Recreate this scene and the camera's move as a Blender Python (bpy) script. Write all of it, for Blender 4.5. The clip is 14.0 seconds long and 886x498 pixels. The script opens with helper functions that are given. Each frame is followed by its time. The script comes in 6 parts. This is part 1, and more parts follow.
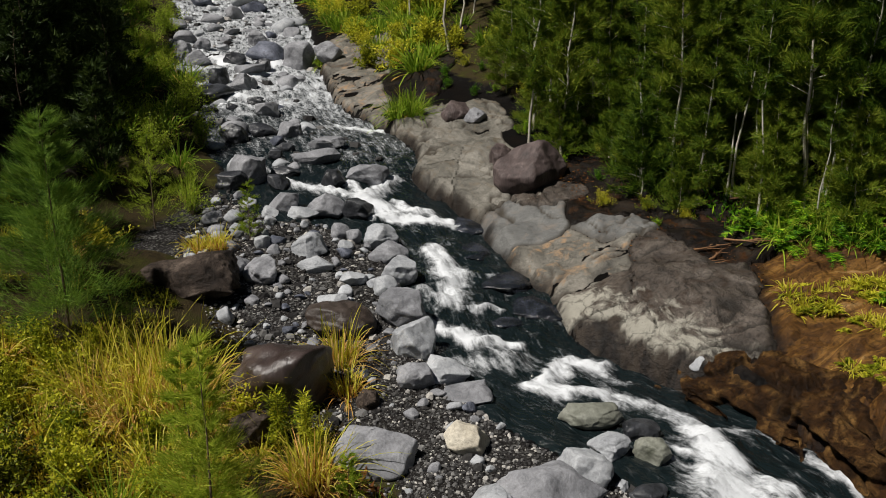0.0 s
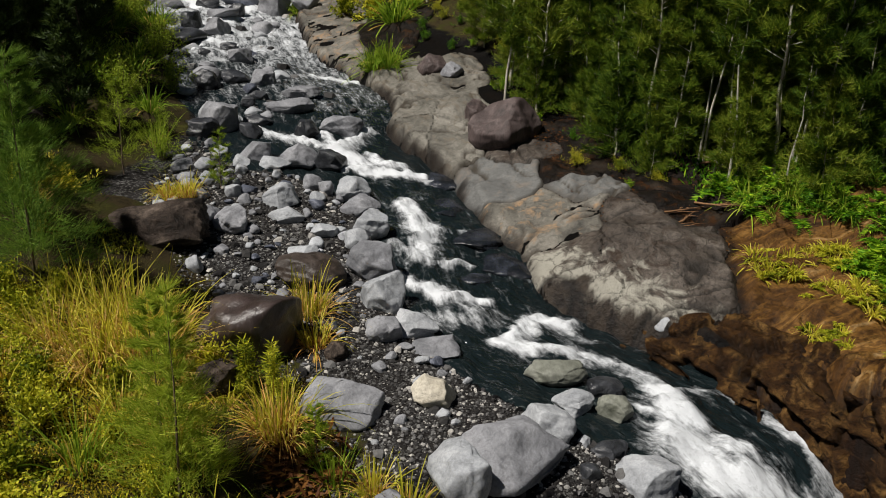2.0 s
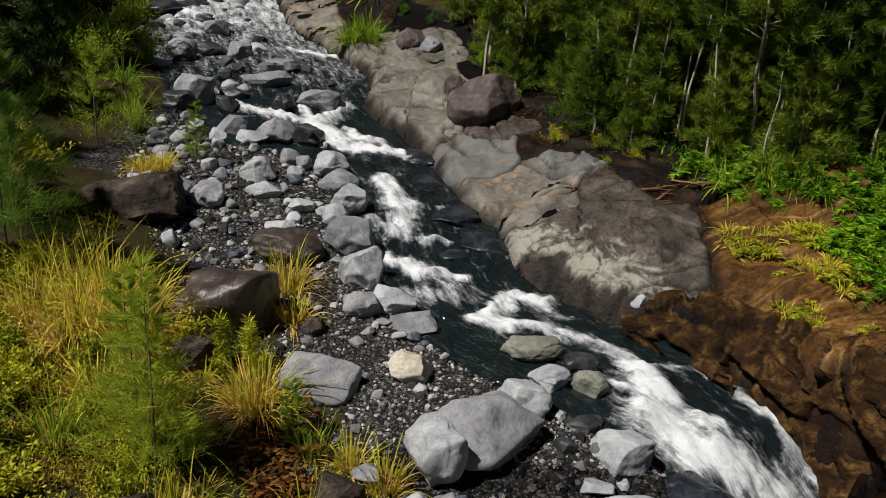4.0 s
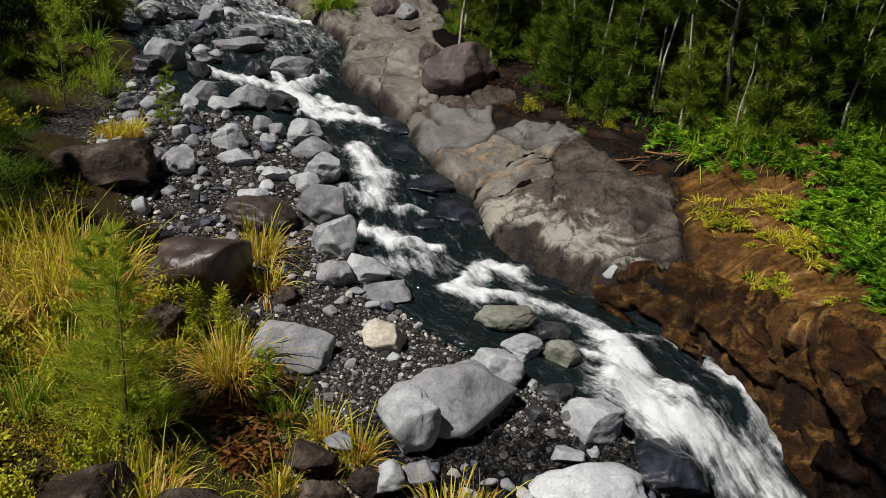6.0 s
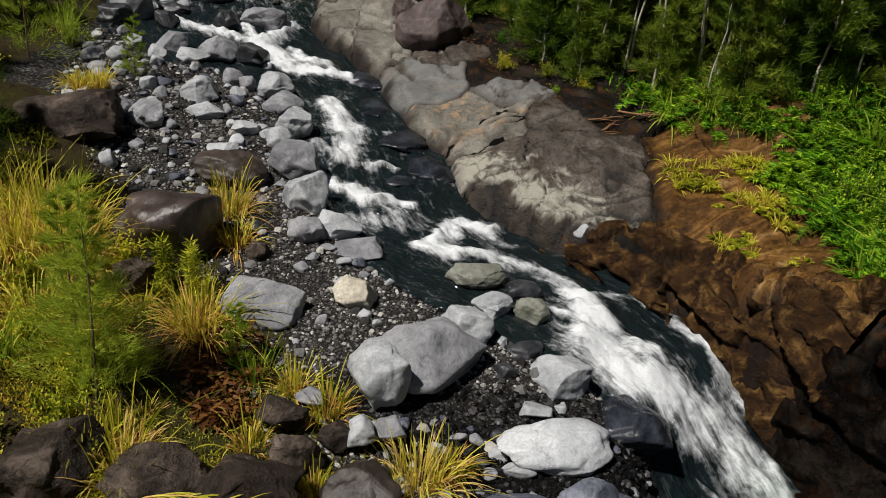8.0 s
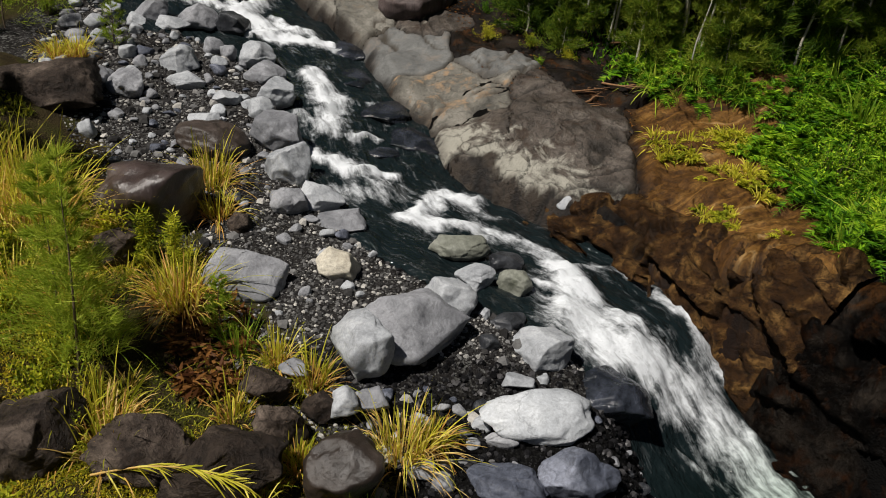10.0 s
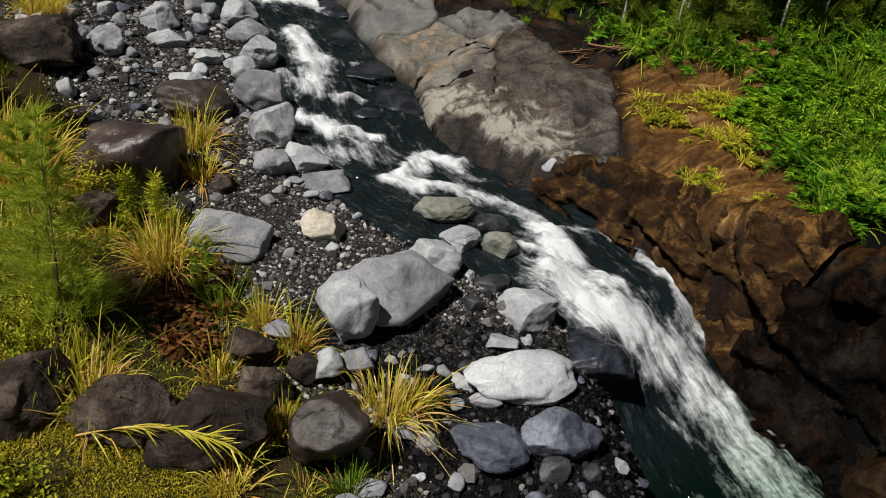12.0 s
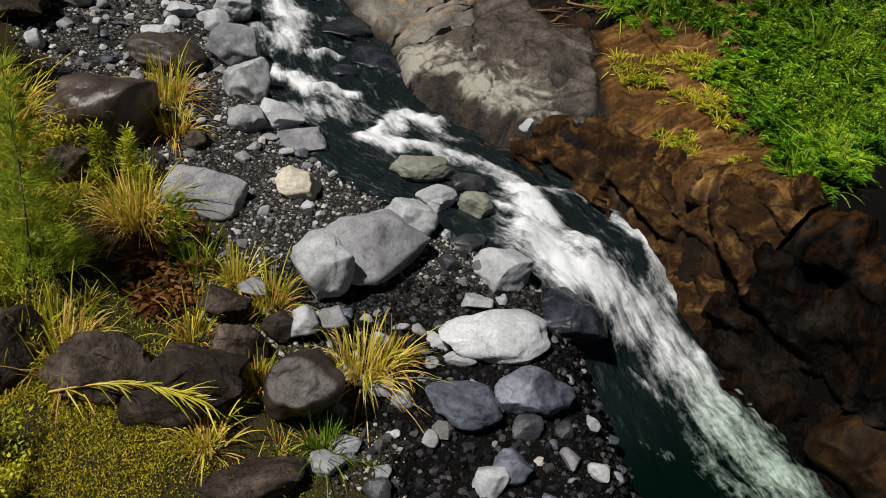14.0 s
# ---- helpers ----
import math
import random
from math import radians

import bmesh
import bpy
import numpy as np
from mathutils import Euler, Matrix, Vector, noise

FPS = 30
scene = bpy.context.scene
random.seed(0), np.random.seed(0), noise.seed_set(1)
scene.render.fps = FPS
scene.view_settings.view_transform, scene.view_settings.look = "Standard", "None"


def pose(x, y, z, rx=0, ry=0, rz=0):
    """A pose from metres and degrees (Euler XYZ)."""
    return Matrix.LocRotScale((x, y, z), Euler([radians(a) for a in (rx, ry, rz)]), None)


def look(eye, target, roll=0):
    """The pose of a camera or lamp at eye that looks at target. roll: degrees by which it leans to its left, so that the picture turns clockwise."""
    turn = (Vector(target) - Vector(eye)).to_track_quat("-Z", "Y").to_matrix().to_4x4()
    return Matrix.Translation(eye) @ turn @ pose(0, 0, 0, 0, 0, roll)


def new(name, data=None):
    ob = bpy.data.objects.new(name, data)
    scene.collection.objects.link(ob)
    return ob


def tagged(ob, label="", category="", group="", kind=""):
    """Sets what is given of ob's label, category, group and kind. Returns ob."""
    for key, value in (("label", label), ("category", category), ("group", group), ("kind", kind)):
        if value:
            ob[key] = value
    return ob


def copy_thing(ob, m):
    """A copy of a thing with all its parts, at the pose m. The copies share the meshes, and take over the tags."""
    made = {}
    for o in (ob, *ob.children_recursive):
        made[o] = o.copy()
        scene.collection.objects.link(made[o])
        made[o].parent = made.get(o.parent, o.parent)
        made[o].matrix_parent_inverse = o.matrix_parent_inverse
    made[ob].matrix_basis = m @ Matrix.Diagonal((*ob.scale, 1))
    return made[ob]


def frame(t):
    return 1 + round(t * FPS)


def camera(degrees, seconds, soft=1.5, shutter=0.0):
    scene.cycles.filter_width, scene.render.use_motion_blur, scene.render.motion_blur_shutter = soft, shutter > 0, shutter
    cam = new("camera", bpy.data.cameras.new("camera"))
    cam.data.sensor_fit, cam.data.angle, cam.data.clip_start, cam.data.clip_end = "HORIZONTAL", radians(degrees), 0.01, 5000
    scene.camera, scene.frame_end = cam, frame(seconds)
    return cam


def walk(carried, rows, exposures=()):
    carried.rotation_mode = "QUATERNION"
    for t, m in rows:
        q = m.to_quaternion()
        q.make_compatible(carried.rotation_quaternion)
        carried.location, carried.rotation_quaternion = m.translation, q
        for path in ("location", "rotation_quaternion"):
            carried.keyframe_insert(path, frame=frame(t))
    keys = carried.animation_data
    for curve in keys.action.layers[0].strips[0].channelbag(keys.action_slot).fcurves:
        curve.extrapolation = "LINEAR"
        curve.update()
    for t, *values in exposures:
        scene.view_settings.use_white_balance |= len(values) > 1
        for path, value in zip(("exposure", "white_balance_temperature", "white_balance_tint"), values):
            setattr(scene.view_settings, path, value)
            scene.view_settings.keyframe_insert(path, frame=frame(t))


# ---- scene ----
cam = camera(56.0, 14.0, soft=1.0)
EYE = (0.0, 0.0, 11.0)
# seconds, then the turn of the camera, which stays where it is
PATH = [
    (0.0, 73.0, 0.0, 0.0),
    (0.5, 72.16, -0.53, -0.35),
    (1.0, 71.26, -1.13, -0.73),
    (1.5, 70.59, -1.77, -1.03),
    (2.0, 69.94, -2.26, -1.29),
    (2.5, 69.39, -2.68, -1.63),
    (3.0, 68.96, -2.87, -1.9),
    (5.5, 67.07, -3.83, -3.74),
    (6.0, 66.35, -4.17, -4.08),
    (6.5, 65.66, -4.53, -4.49),
    (7.0, 64.95, -4.98, -4.89),
    (7.5, 64.28, -5.26, -5.21),
    (8.0, 63.55, -5.57, -5.58),
    (10.5, 61.21, -6.36, -6.8),
    (11.0, 60.56, -6.63, -7.06),
    (11.5, 59.85, -6.79, -7.26),
    (12.0, 59.19, -6.78, -7.43),
    (12.5, 58.56, -7.1, -7.71),
    (13.0, 57.98, -7.45, -7.99),
    (13.5, 57.34, -7.76, -8.27),
    (14.0, 56.54, -8.12, -8.55),
]
walk(cam, [(t, pose(*EYE, rx, ry, rz)) for t, rx, ry, rz in PATH])

# ---- light ----
SUN_ELEV, SUN_AZ = 57.0, 243.0
world = bpy.data.worlds.new("sky")
scene.world = world
world.use_nodes = True
wn = world.node_tree
sky = wn.nodes.new("ShaderNodeTexSky")
sky.sky_type, sky.sun_disc = "NISHITA", False
sky.sun_elevation, sky.sun_rotation = radians(SUN_ELEV), radians(SUN_AZ)
wn.links.new(sky.outputs[0], wn.nodes["Background"].inputs[0])
wn.nodes["Background"].inputs[1].default_value = 0.015
sun = new("sun", bpy.data.lights.new("sun", "SUN"))
sun.data.energy, sun.data.angle, sun.data.color = 5.0, radians(1.5), (1.0, 0.95, 0.88)
az, el = radians(SUN_AZ), radians(SUN_ELEV)
sun.matrix_world = look((0, 0, 60), (-math.sin(az) * math.cos(el), -math.cos(az) * math.cos(el), 60 - math.sin(el)))
scene.view_settings.exposure = 0.15

# ---- shape of the valley ----
# the river's middle line: x, y, half width, level of the water
RIVER = np.array([
    (-60, 190, 8, 27.5), (-34, 120, 6, 17.5), (-17.4, 73, 4.6, 10.4), (-12, 52, 4.2, 7.35),
    (-9.4, 44.5, 3.2, 6.1), (-8.0, 40, 3.2, 5.55), (-5.3, 34.5, 3.9, 4.75), (-4.0, 30.5, 3.1, 4.2),
    (-1.2, 27.2, 2.1, 3.55), (0.2, 24, 1.5, 3.2), (1.0, 21.5, 1.7, 2.85), (1.5, 19.4, 1.7, 2.55),
    (2.7, 17.6, 1.9, 2.25), (4.7, 16, 2.0, 2.0), (6.3, 14.6, 1.8, 1.75), (7.0, 13.7, 1.6, 1.45),
    (8.0, 12.3, 1.4, 0.1), (8.8, 10.4, 1.7, -0.55), (9.3, 7.5, 2.1, -0.75), (9.3, 2, 2.6, -1.2), (8, -20, 4, -4.5), (6, -60, 5, -10)])


def smooth(a, b, v):
    v = np.clip((v - a) / (b - a), 0, 1)
    return v * v * (3 - 2 * v)


def fine(points, step):
    """The river's line with a point every step metres, smoothed."""
    q, out = points, [points[0]]
    n = len(q)
    for i in range(n - 1):
        p0, p1, p2, p3 = q[max(i - 1, 0)], q[i], q[i + 1], q[min(i + 2, n - 1)]
        k = max(2, int(np.hypot(*(p2 - p1)[:2]) / step))
        for j in range(1, k + 1):
            t = j / k
            m1, m2 = (p2 - p0) / 2, (p3 - p1) / 2
            out.append((2 * t**3 - 3 * t**2 + 1) * p1 + (t**3 - 2 * t**2 + t) * m1 + (3 * t**2 - 2 * t**3) * p2 + (t**3 - t**2) * m2)
    return np.array(out)


LINE = fine(RIVER, 0.5)


def river_at(x, y):
    """Sideways distance from the river's middle (right bank positive), its half width and its level, for arrays x, y."""
    x, y = np.asarray(x, float), np.asarray(y, float)
    shape = x.shape
    x, y = x.ravel(), y.ravel()
    side, half, level = np.empty_like(x), np.empty_like(x), np.empty_like(x)
    a, b = LINE[:-1, :2], LINE[1:, :2]
    e = b - a
    ee = (e**2).sum(1)
    for i in range(0, len(x), 4000):
        p = np.stack([x[i:i + 4000], y[i:i + 4000]], 1)
        use = np.where((a[:, 1] > p[:, 1].min() - 30) & (a[:, 1] < p[:, 1].max() + 30))[0]
        if len(use) == 0:
            use = np.arange(len(a))
        t = np.clip(((p[:, None] - a[use]) * e[use]).sum(2) / ee[use], 0, 1)
        d = p[:, None] - a[use] - t[..., None] * e[use]
        k = (d**2).sum(2).argmin(1)
        r = np.arange(len(p))
        dd, tt = d[r, k], t[r, k]
        k = use[k]
        s = np.sign(e[k, 0] * dd[:, 1] - e[k, 1] * dd[:, 0])
        side[i:i + 4000] = s * np.hypot(dd[:, 0], dd[:, 1])
        row = LINE[k] + tt[:, None] * (LINE[k + 1] - LINE[k])
        half[i:i + 4000], level[i:i + 4000] = row[:, 2], row[:, 3]
    return side.reshape(shape), half.reshape(shape), level.reshape(shape)


def lump(x, y, scale, seed=0.0):
    """A cheap smooth unevenness of about -1 to 1."""
    x, y = x / scale, y / scale
    return (np.sin(x * 1.7 + seed) * np.sin(y * 1.3 + seed * 2.1 + 0.6 * np.sin(x)) + 0.6 * np.sin(x * 3.1 + y * 2.3 + seed * 3) * np.sin(y * 3.7 - x * 1.1 + seed)) / 1.6


def fbm(x, y, scale, seed=0, octaves=4):
    """Fractal unevenness of about -1 to 1."""
    x, y = np.asarray(x, float) / scale, np.asarray(y, float) / scale
    out, amp, norm = np.zeros(x.shape), 1.0, 0.0
    for o in range(octaves):
        xi, yi = np.floor(x).astype(np.int64), np.floor(y).astype(np.int64)
        fx, fy = x - xi, y - yi
        fx, fy = fx * fx * (3 - 2 * fx), fy * fy * (3 - 2 * fy)

        def lattice(i, j):
            h = (i * 374761393 + j * 668265263 + (seed * 13 + o) * 982451653) & 0xFFFFFFFF
            h = ((h ^ (h >> 13)) * 1274126177) & 0xFFFFFFFF
            return ((h ^ (h >> 16)) & 0xFFFF) / 32767.5 - 1.0

        a = lattice(xi, yi) * (1 - fx) + lattice(xi + 1, yi) * fx
        b = lattice(xi, yi + 1) * (1 - fx) + lattice(xi + 1, yi + 1) * fx
        out += amp * (a * (1 - fy) + b * fy)
        norm += amp
        amp *= 0.5
        x, y = x * 2.03 + 7.1, y * 2.03 + 3.7
    return out / norm * 1.4


def noise3(p, scale, seed=0, octaves=4):
    """Fractal unevenness in space of about -1 to 1; p is (n, 3)."""
    q, out, amp, norm = np.asarray(p, float) / scale + seed * 3.17, 0.0, 1.0, 0.0
    for o in range(octaves):
        i = np.floor(q).astype(np.int64)
        f = q - i
        f = f * f * (3 - 2 * f)
        total = 0.0
        for dx in (0, 1):
            for dy in (0, 1):
                for dz in (0, 1):
                    h = ((i[:, 0] + dx) * 374761393 + (i[:, 1] + dy) * 668265263 + (i[:, 2] + dz) * 2147483647 + (seed * 17 + o) * 982451653) & 0xFFFFFFFF
                    h = ((h ^ (h >> 13)) * 1274126177) & 0xFFFFFFFF
                    w = (f[:, 0] if dx else 1 - f[:, 0]) * (f[:, 1] if dy else 1 - f[:, 1]) * (f[:, 2] if dz else 1 - f[:, 2])
                    total = total + w * (((h ^ (h >> 16)) & 0xFFFF) / 32767.5 - 1.0)
        out, norm, amp = out + amp * total, norm + amp, amp * 0.5
        q = q * 2.03 + 5.3
    return out / norm * 1.4


def veg_start(y):
    """How far beyond the left water's edge the plants begin."""
    return np.interp(y, [7, 10.4, 11.5, 13, 15.5, 17, 20, 24, 27, 30], [6.1, 5.0, 4.4, 3.6, 3.2, 3.4, 4.9, 5.6, 3.0, 0.4])


def ground_height(x, y):
    x, y = np.asarray(x, float), np.asarray(y, float)
    side, half, level = river_at(x, y)
    base = np.where(y > 0, 0.14 * y, 0.14 * y) - 0.02 * x
    low = 1 - smooth(13.5, 17.5, y)            # the reach below the falls
    far = smooth(30, 45, y)
    right = np.maximum(side - half, 0)
    left = np.maximum(-side - half, 0)
    # right bank: tilted bedrock, then the wooded slope; below the falls a wall
    r_high = 0.10 * right + 0.45 * smooth(0, 4.0, right) * (1 - 0.5 * far) + 0.22 * np.maximum(right - 6.0 + 2.0 * far, 0)
    r_low = 1.5 * smooth(0.1, 1.5, right) + 0.13 * right + 0.22 * np.maximum(right - 6, 0)
    bank_r = r_high * (1 - low) + r_low * low
    # left bank: gravel bar, then the overgrown slope
    start = veg_start(y)
    bank_l = 0.03 * left + 0.30 * np.maximum(left - np.maximum(start, 5.0 - 4.6 * smooth(24, 30, y)), 0) * smooth(6, 24, y) + 0.05 * np.maximum(left - 5, 0) + 0.5 * np.maximum(left - 14, 0) * smooth(5, 20, y)
    z = base + np.where(side > 0, bank_r, bank_l)
    z = z + 0.16 * fbm(x, y, 1.6, 3) * smooth(0.3, 3, left + right) + 0.5 * lump(x, y, 9, 2.0) * smooth(8, 20, left + right)
    # the bar stands a little above the stream beside it
    bar = smooth(11.5, 13.5, y) * (1 - smooth(20, 24, y)) * (1 - smooth(2.5, 4.5, left))
    z = np.where(side < 0, np.maximum(z, z + bar * (level + 0.03 + 0.02 * left - z)), z)
    # the channel
    reach = np.where(side > 0, 0.7 + 0.3 * low, 0.7 + 1.6 * (1 - smooth(10.5, 13.0, y)))
    k = smooth(0, 1, (np.abs(side) - half * 0.92) / reach)
    bed = level - 0.45 + 0.1 * lump(x, y, 0.9, 4.0)
    return bed * (1 - k) + np.maximum(z, level - 0.3) * k


# ---- materials ----
def node_mat(name):
    m = bpy.data.materials.new(name)
    m.use_nodes = True
    return m, m.node_tree.nodes, m.node_tree.links, m.node_tree.nodes["Principled BSDF"]


def ramp(nodes, stops):
    r = nodes.new("ShaderNodeValToRGB")
    e = r.color_ramp.elements
    while len(e) < len(stops):
        e.new(0.5)
    for k, (at, c) in zip(e, stops):
        k.position, k.color = at, (*c, 1)
    return r


def noise_node(nodes, links, co, scale, detail=6, rough=0.6, stretch=None, dist=0.0):
    n = nodes.new("ShaderNodeTexNoise")
    n.inputs["Scale"].default_value, n.inputs["Detail"].default_value = scale, detail
    n.inputs["Roughness"].default_value, n.inputs["Distortion"].default_value = rough, dist
    if stretch:
        m = nodes.new("ShaderNodeMapping")
        m.vector_type = "TEXTURE"
        m.inputs["Scale"].default_value = [1 / k for k in stretch[:3]]
        if len(stretch) > 3:
            m.inputs["Rotation"].default_value[2] = radians(stretch[3])
        links.new(co, m.inputs["Vector"])
        co = m.outputs[0]
    links.new(co, n.inputs["Vector"])
    return n


def mix_col(nodes, links, fac, a, b, mode="MIX"):
    m = nodes.new("ShaderNodeMix")
    m.data_type, m.blend_type = "RGBA", mode
    for v, i in ((fac, 0), (a, 6), (b, 7)):
        if isinstance(v, bpy.types.NodeSocket):
            links.new(v, m.inputs[i])
        elif isinstance(v, (int, float)):
            m.inputs[i].default_value = v
        else:
            m.inputs[i].default_value = (*v, 1)
    return m.outputs[2]


def add_bump(nodes, links, bsdf, socket, strength, distance, before=None):
    b = nodes.new("ShaderNodeBump")
    b.inputs["Strength"].default_value, b.inputs["Distance"].default_value = strength, distance
    links.new(socket, b.inputs["Height"])
    if before:
        links.new(before, b.inputs["Normal"])
    links.new(b.outputs[0], bsdf.inputs["Normal"])
    return b.outputs[0]


def maths(nodes, links, op, a, b):
    m = nodes.new("ShaderNodeMath")
    m.operation, m.use_clamp = op, False
    for v, i in ((a, 0), (b, 1)):
        if isinstance(v, bpy.types.NodeSocket):
            links.new(v, m.inputs[i])
        else:
            m.inputs[i].default_value = v
    return m.outputs[0]


def attr(nodes, name):
    a = nodes.new("ShaderNodeAttribute")
    a.attribute_name = name
    return a.outputs["Fac"]


def rock_mat(name, dark, mid, light, rough=(0.55, 0.85), grain=1.0, crack=0.5, stain=None, moss=0.0, stretch=None, bleach=None, sheen=0.28, chip=0.35, relief=1.0, joint=0.018, seam=None, beds=None):
    """Stone: broad tone patches, fine grain, hairline joints, optional stains, moss, bleached rim, soil in the seams, tones that follow the beds."""
    m, n, l, p = node_mat(name)
    tc = n.new("ShaderNodeTexCoord")
    info = n.new("ShaderNodeObjectInfo")
    shift = n.new("ShaderNodeVectorMath")
    shift.operation = "MULTIPLY_ADD"
    l.new(info.outputs["Random"], shift.inputs[0])
    shift.inputs[1].default_value = (37, 53, 71)
    l.new(tc.outputs["Object"], shift.inputs[2])
    co = shift.outputs[0]
    big = noise_node(n, l, co, 0.9 * grain, 7, 0.62, stretch, 0.6)
    tiny = noise_node(n, l, co, 22 * grain, 5, 0.75)
    r = ramp(n, [(0.28, dark), (0.5, mid), (0.72, light)])
    l.new(big.outputs[0], r.inputs[0])
    g = ramp(n, [(0.25, (0.74, 0.74, 0.74)), (0.75, (1.24, 1.24, 1.24))])
    l.new(tiny.outputs[0], g.inputs[0])
    col = mix_col(n, l, 1.0, r.outputs[0], g.outputs[0], "MULTIPLY")
    chips = noise_node(n, l, co, 4.5 * grain, 8, 0.68, stretch, 1.6)
    cg = ramp(n, [(0.36, (0.42, 0.42, 0.42)), (0.5, (0.98, 0.98, 0.98)), (0.68, (1.34, 1.34, 1.34))])
    l.new(chips.outputs[0], cg.inputs[0])
    col = mix_col(n, l, chip, col, mix_col(n, l, 1.0, col, cg.outputs[0], "MULTIPLY"))
    if stain:
        s = noise_node(n, l, co, 1.7 * grain, 8, 0.7, stretch, 1.0)
        sr = ramp(n, [(0.52, (0, 0, 0)), (0.64, (1, 1, 1))])
        l.new(s.outputs[0], sr.inputs[0])
        col = mix_col(n, l, sr.outputs[0], col, stain)
    if bleach:
        s = noise_node(n, l, co, 1.3, 8, 0.7, None, 0.8)
        v = maths(n, l, "ADD", attr(n, "rim"), maths(n, l, "MULTIPLY", maths(n, l, "SUBTRACT", s.outputs[0], 0.5), 3.4))
        sr = ramp(n, [(0.48, (0, 0, 0)), (0.66, (0.35, 0.35, 0.35)), (0.88, (0.85, 0.85, 0.85))])
        l.new(v, sr.inputs[0])
        col = mix_col(n, l, sr.outputs[0], col, bleach)
    vor = n.new("ShaderNodeTexVoronoi")
    vor.feature = "DISTANCE_TO_EDGE"
    vor.inputs["Scale"].default_value = 0.8 * grain
    warp = noise_node(n, l, co, 2.0, 4)
    wm = n.new("ShaderNodeVectorMath")
    wm.operation = "MULTIPLY_ADD"
    l.new(warp.outputs["Color"], wm.inputs[0])
    wm.inputs[1].default_value = (0.9, 0.9, 0.9)
    l.new(co, wm.inputs[2])
    l.new(wm.outputs[0], vor.inputs["Vector"])
    cr = ramp(n, [(0.0, (0, 0, 0)), (joint, (1, 1, 1))])
    l.new(vor.outputs["Distance"], cr.inputs[0])
    col = mix_col(n, l, crack * 0.55, col, mix_col(n, l, 1.0, col, cr.outputs[0], "MULTIPLY"))
    if beds:
        along = n.new("ShaderNodeCombineXYZ")
        l.new(attr(n, "bed"), along.inputs[0])
        l.new(maths(n, l, "MULTIPLY", attr(n, "along"), 0.35), along.inputs[1])
        s = noise_node(n, l, along.outputs[0], 1.5, 8, 0.68, None, 1.0)
        sr = ramp(n, [(0.30, beds[0]), (0.46, beds[1]), (0.58, beds[2]), (0.74, beds[3])])
        l.new(s.outputs[0], sr.inputs[0])
        tone = mix_col(n, l, 1.0, sr.outputs[0], cg.outputs[0], "MULTIPLY")
        tone = mix_col(n, l, 1.0, tone, g.outputs[0], "MULTIPLY")
        col = mix_col(n, l, 0.62, col, tone)
    if seam:
        s = noise_node(n, l, co, 2.2, 5, 0.6)
        v = maths(n, l, "MULTIPLY", attr(n, "seam"), maths(n, l, "ADD", s.outputs[0], 0.45))
        col = mix_col(n, l, v, col, seam)
    if seam:
        col = mix_col(n, l, attr(n, "wet"), col, mix_col(n, l, 1.0, col, (0.10, 0.075, 0.06), "MULTIPLY"))
    if moss:
        s = noise_node(n, l, co, 3.0, 7, 0.7)
        geo = n.new("ShaderNodeNewGeometry")
        sep = n.new("ShaderNodeSeparateXYZ")
        l.new(geo.outputs["Normal"], sep.inputs[0])
        v = maths(n, l, "MULTIPLY", s.outputs[0], maths(n, l, "ADD", sep.outputs[2], 0.25))
        sr = ramp(n, [(0.62 - 0.2 * moss, (0, 0, 0)), (0.72 - 0.2 * moss, (1, 1, 1))])
        l.new(v, sr.inputs[0])
        col = mix_col(n, l, sr.outputs[0], col, (0.07, 0.085, 0.02))
    l.new(col, p.inputs["Base Color"])
    rr = n.new("ShaderNodeMapRange")
    rr.inputs["To Min"].default_value, rr.inputs["To Max"].default_value = rough
    l.new(big.outputs[0], rr.inputs["Value"])
    l.new(rr.outputs[0], p.inputs["Roughness"])
    p.inputs["Specular IOR Level"].default_value = sheen
    b1 = add_bump(n, l, p, big.outputs[0], 0.5, 0.12 * relief)
    b2 = add_bump(n, l, p, cr.outputs[0], 0.5 * crack, 0.03, b1)
    b3 = add_bump(n, l, p, chips.outputs[0], 0.25 + 0.4 * chip, 0.05 * relief, b2)
    add_bump(n, l, p, tiny.outputs[0], 0.35, 0.012, b3)
    return m


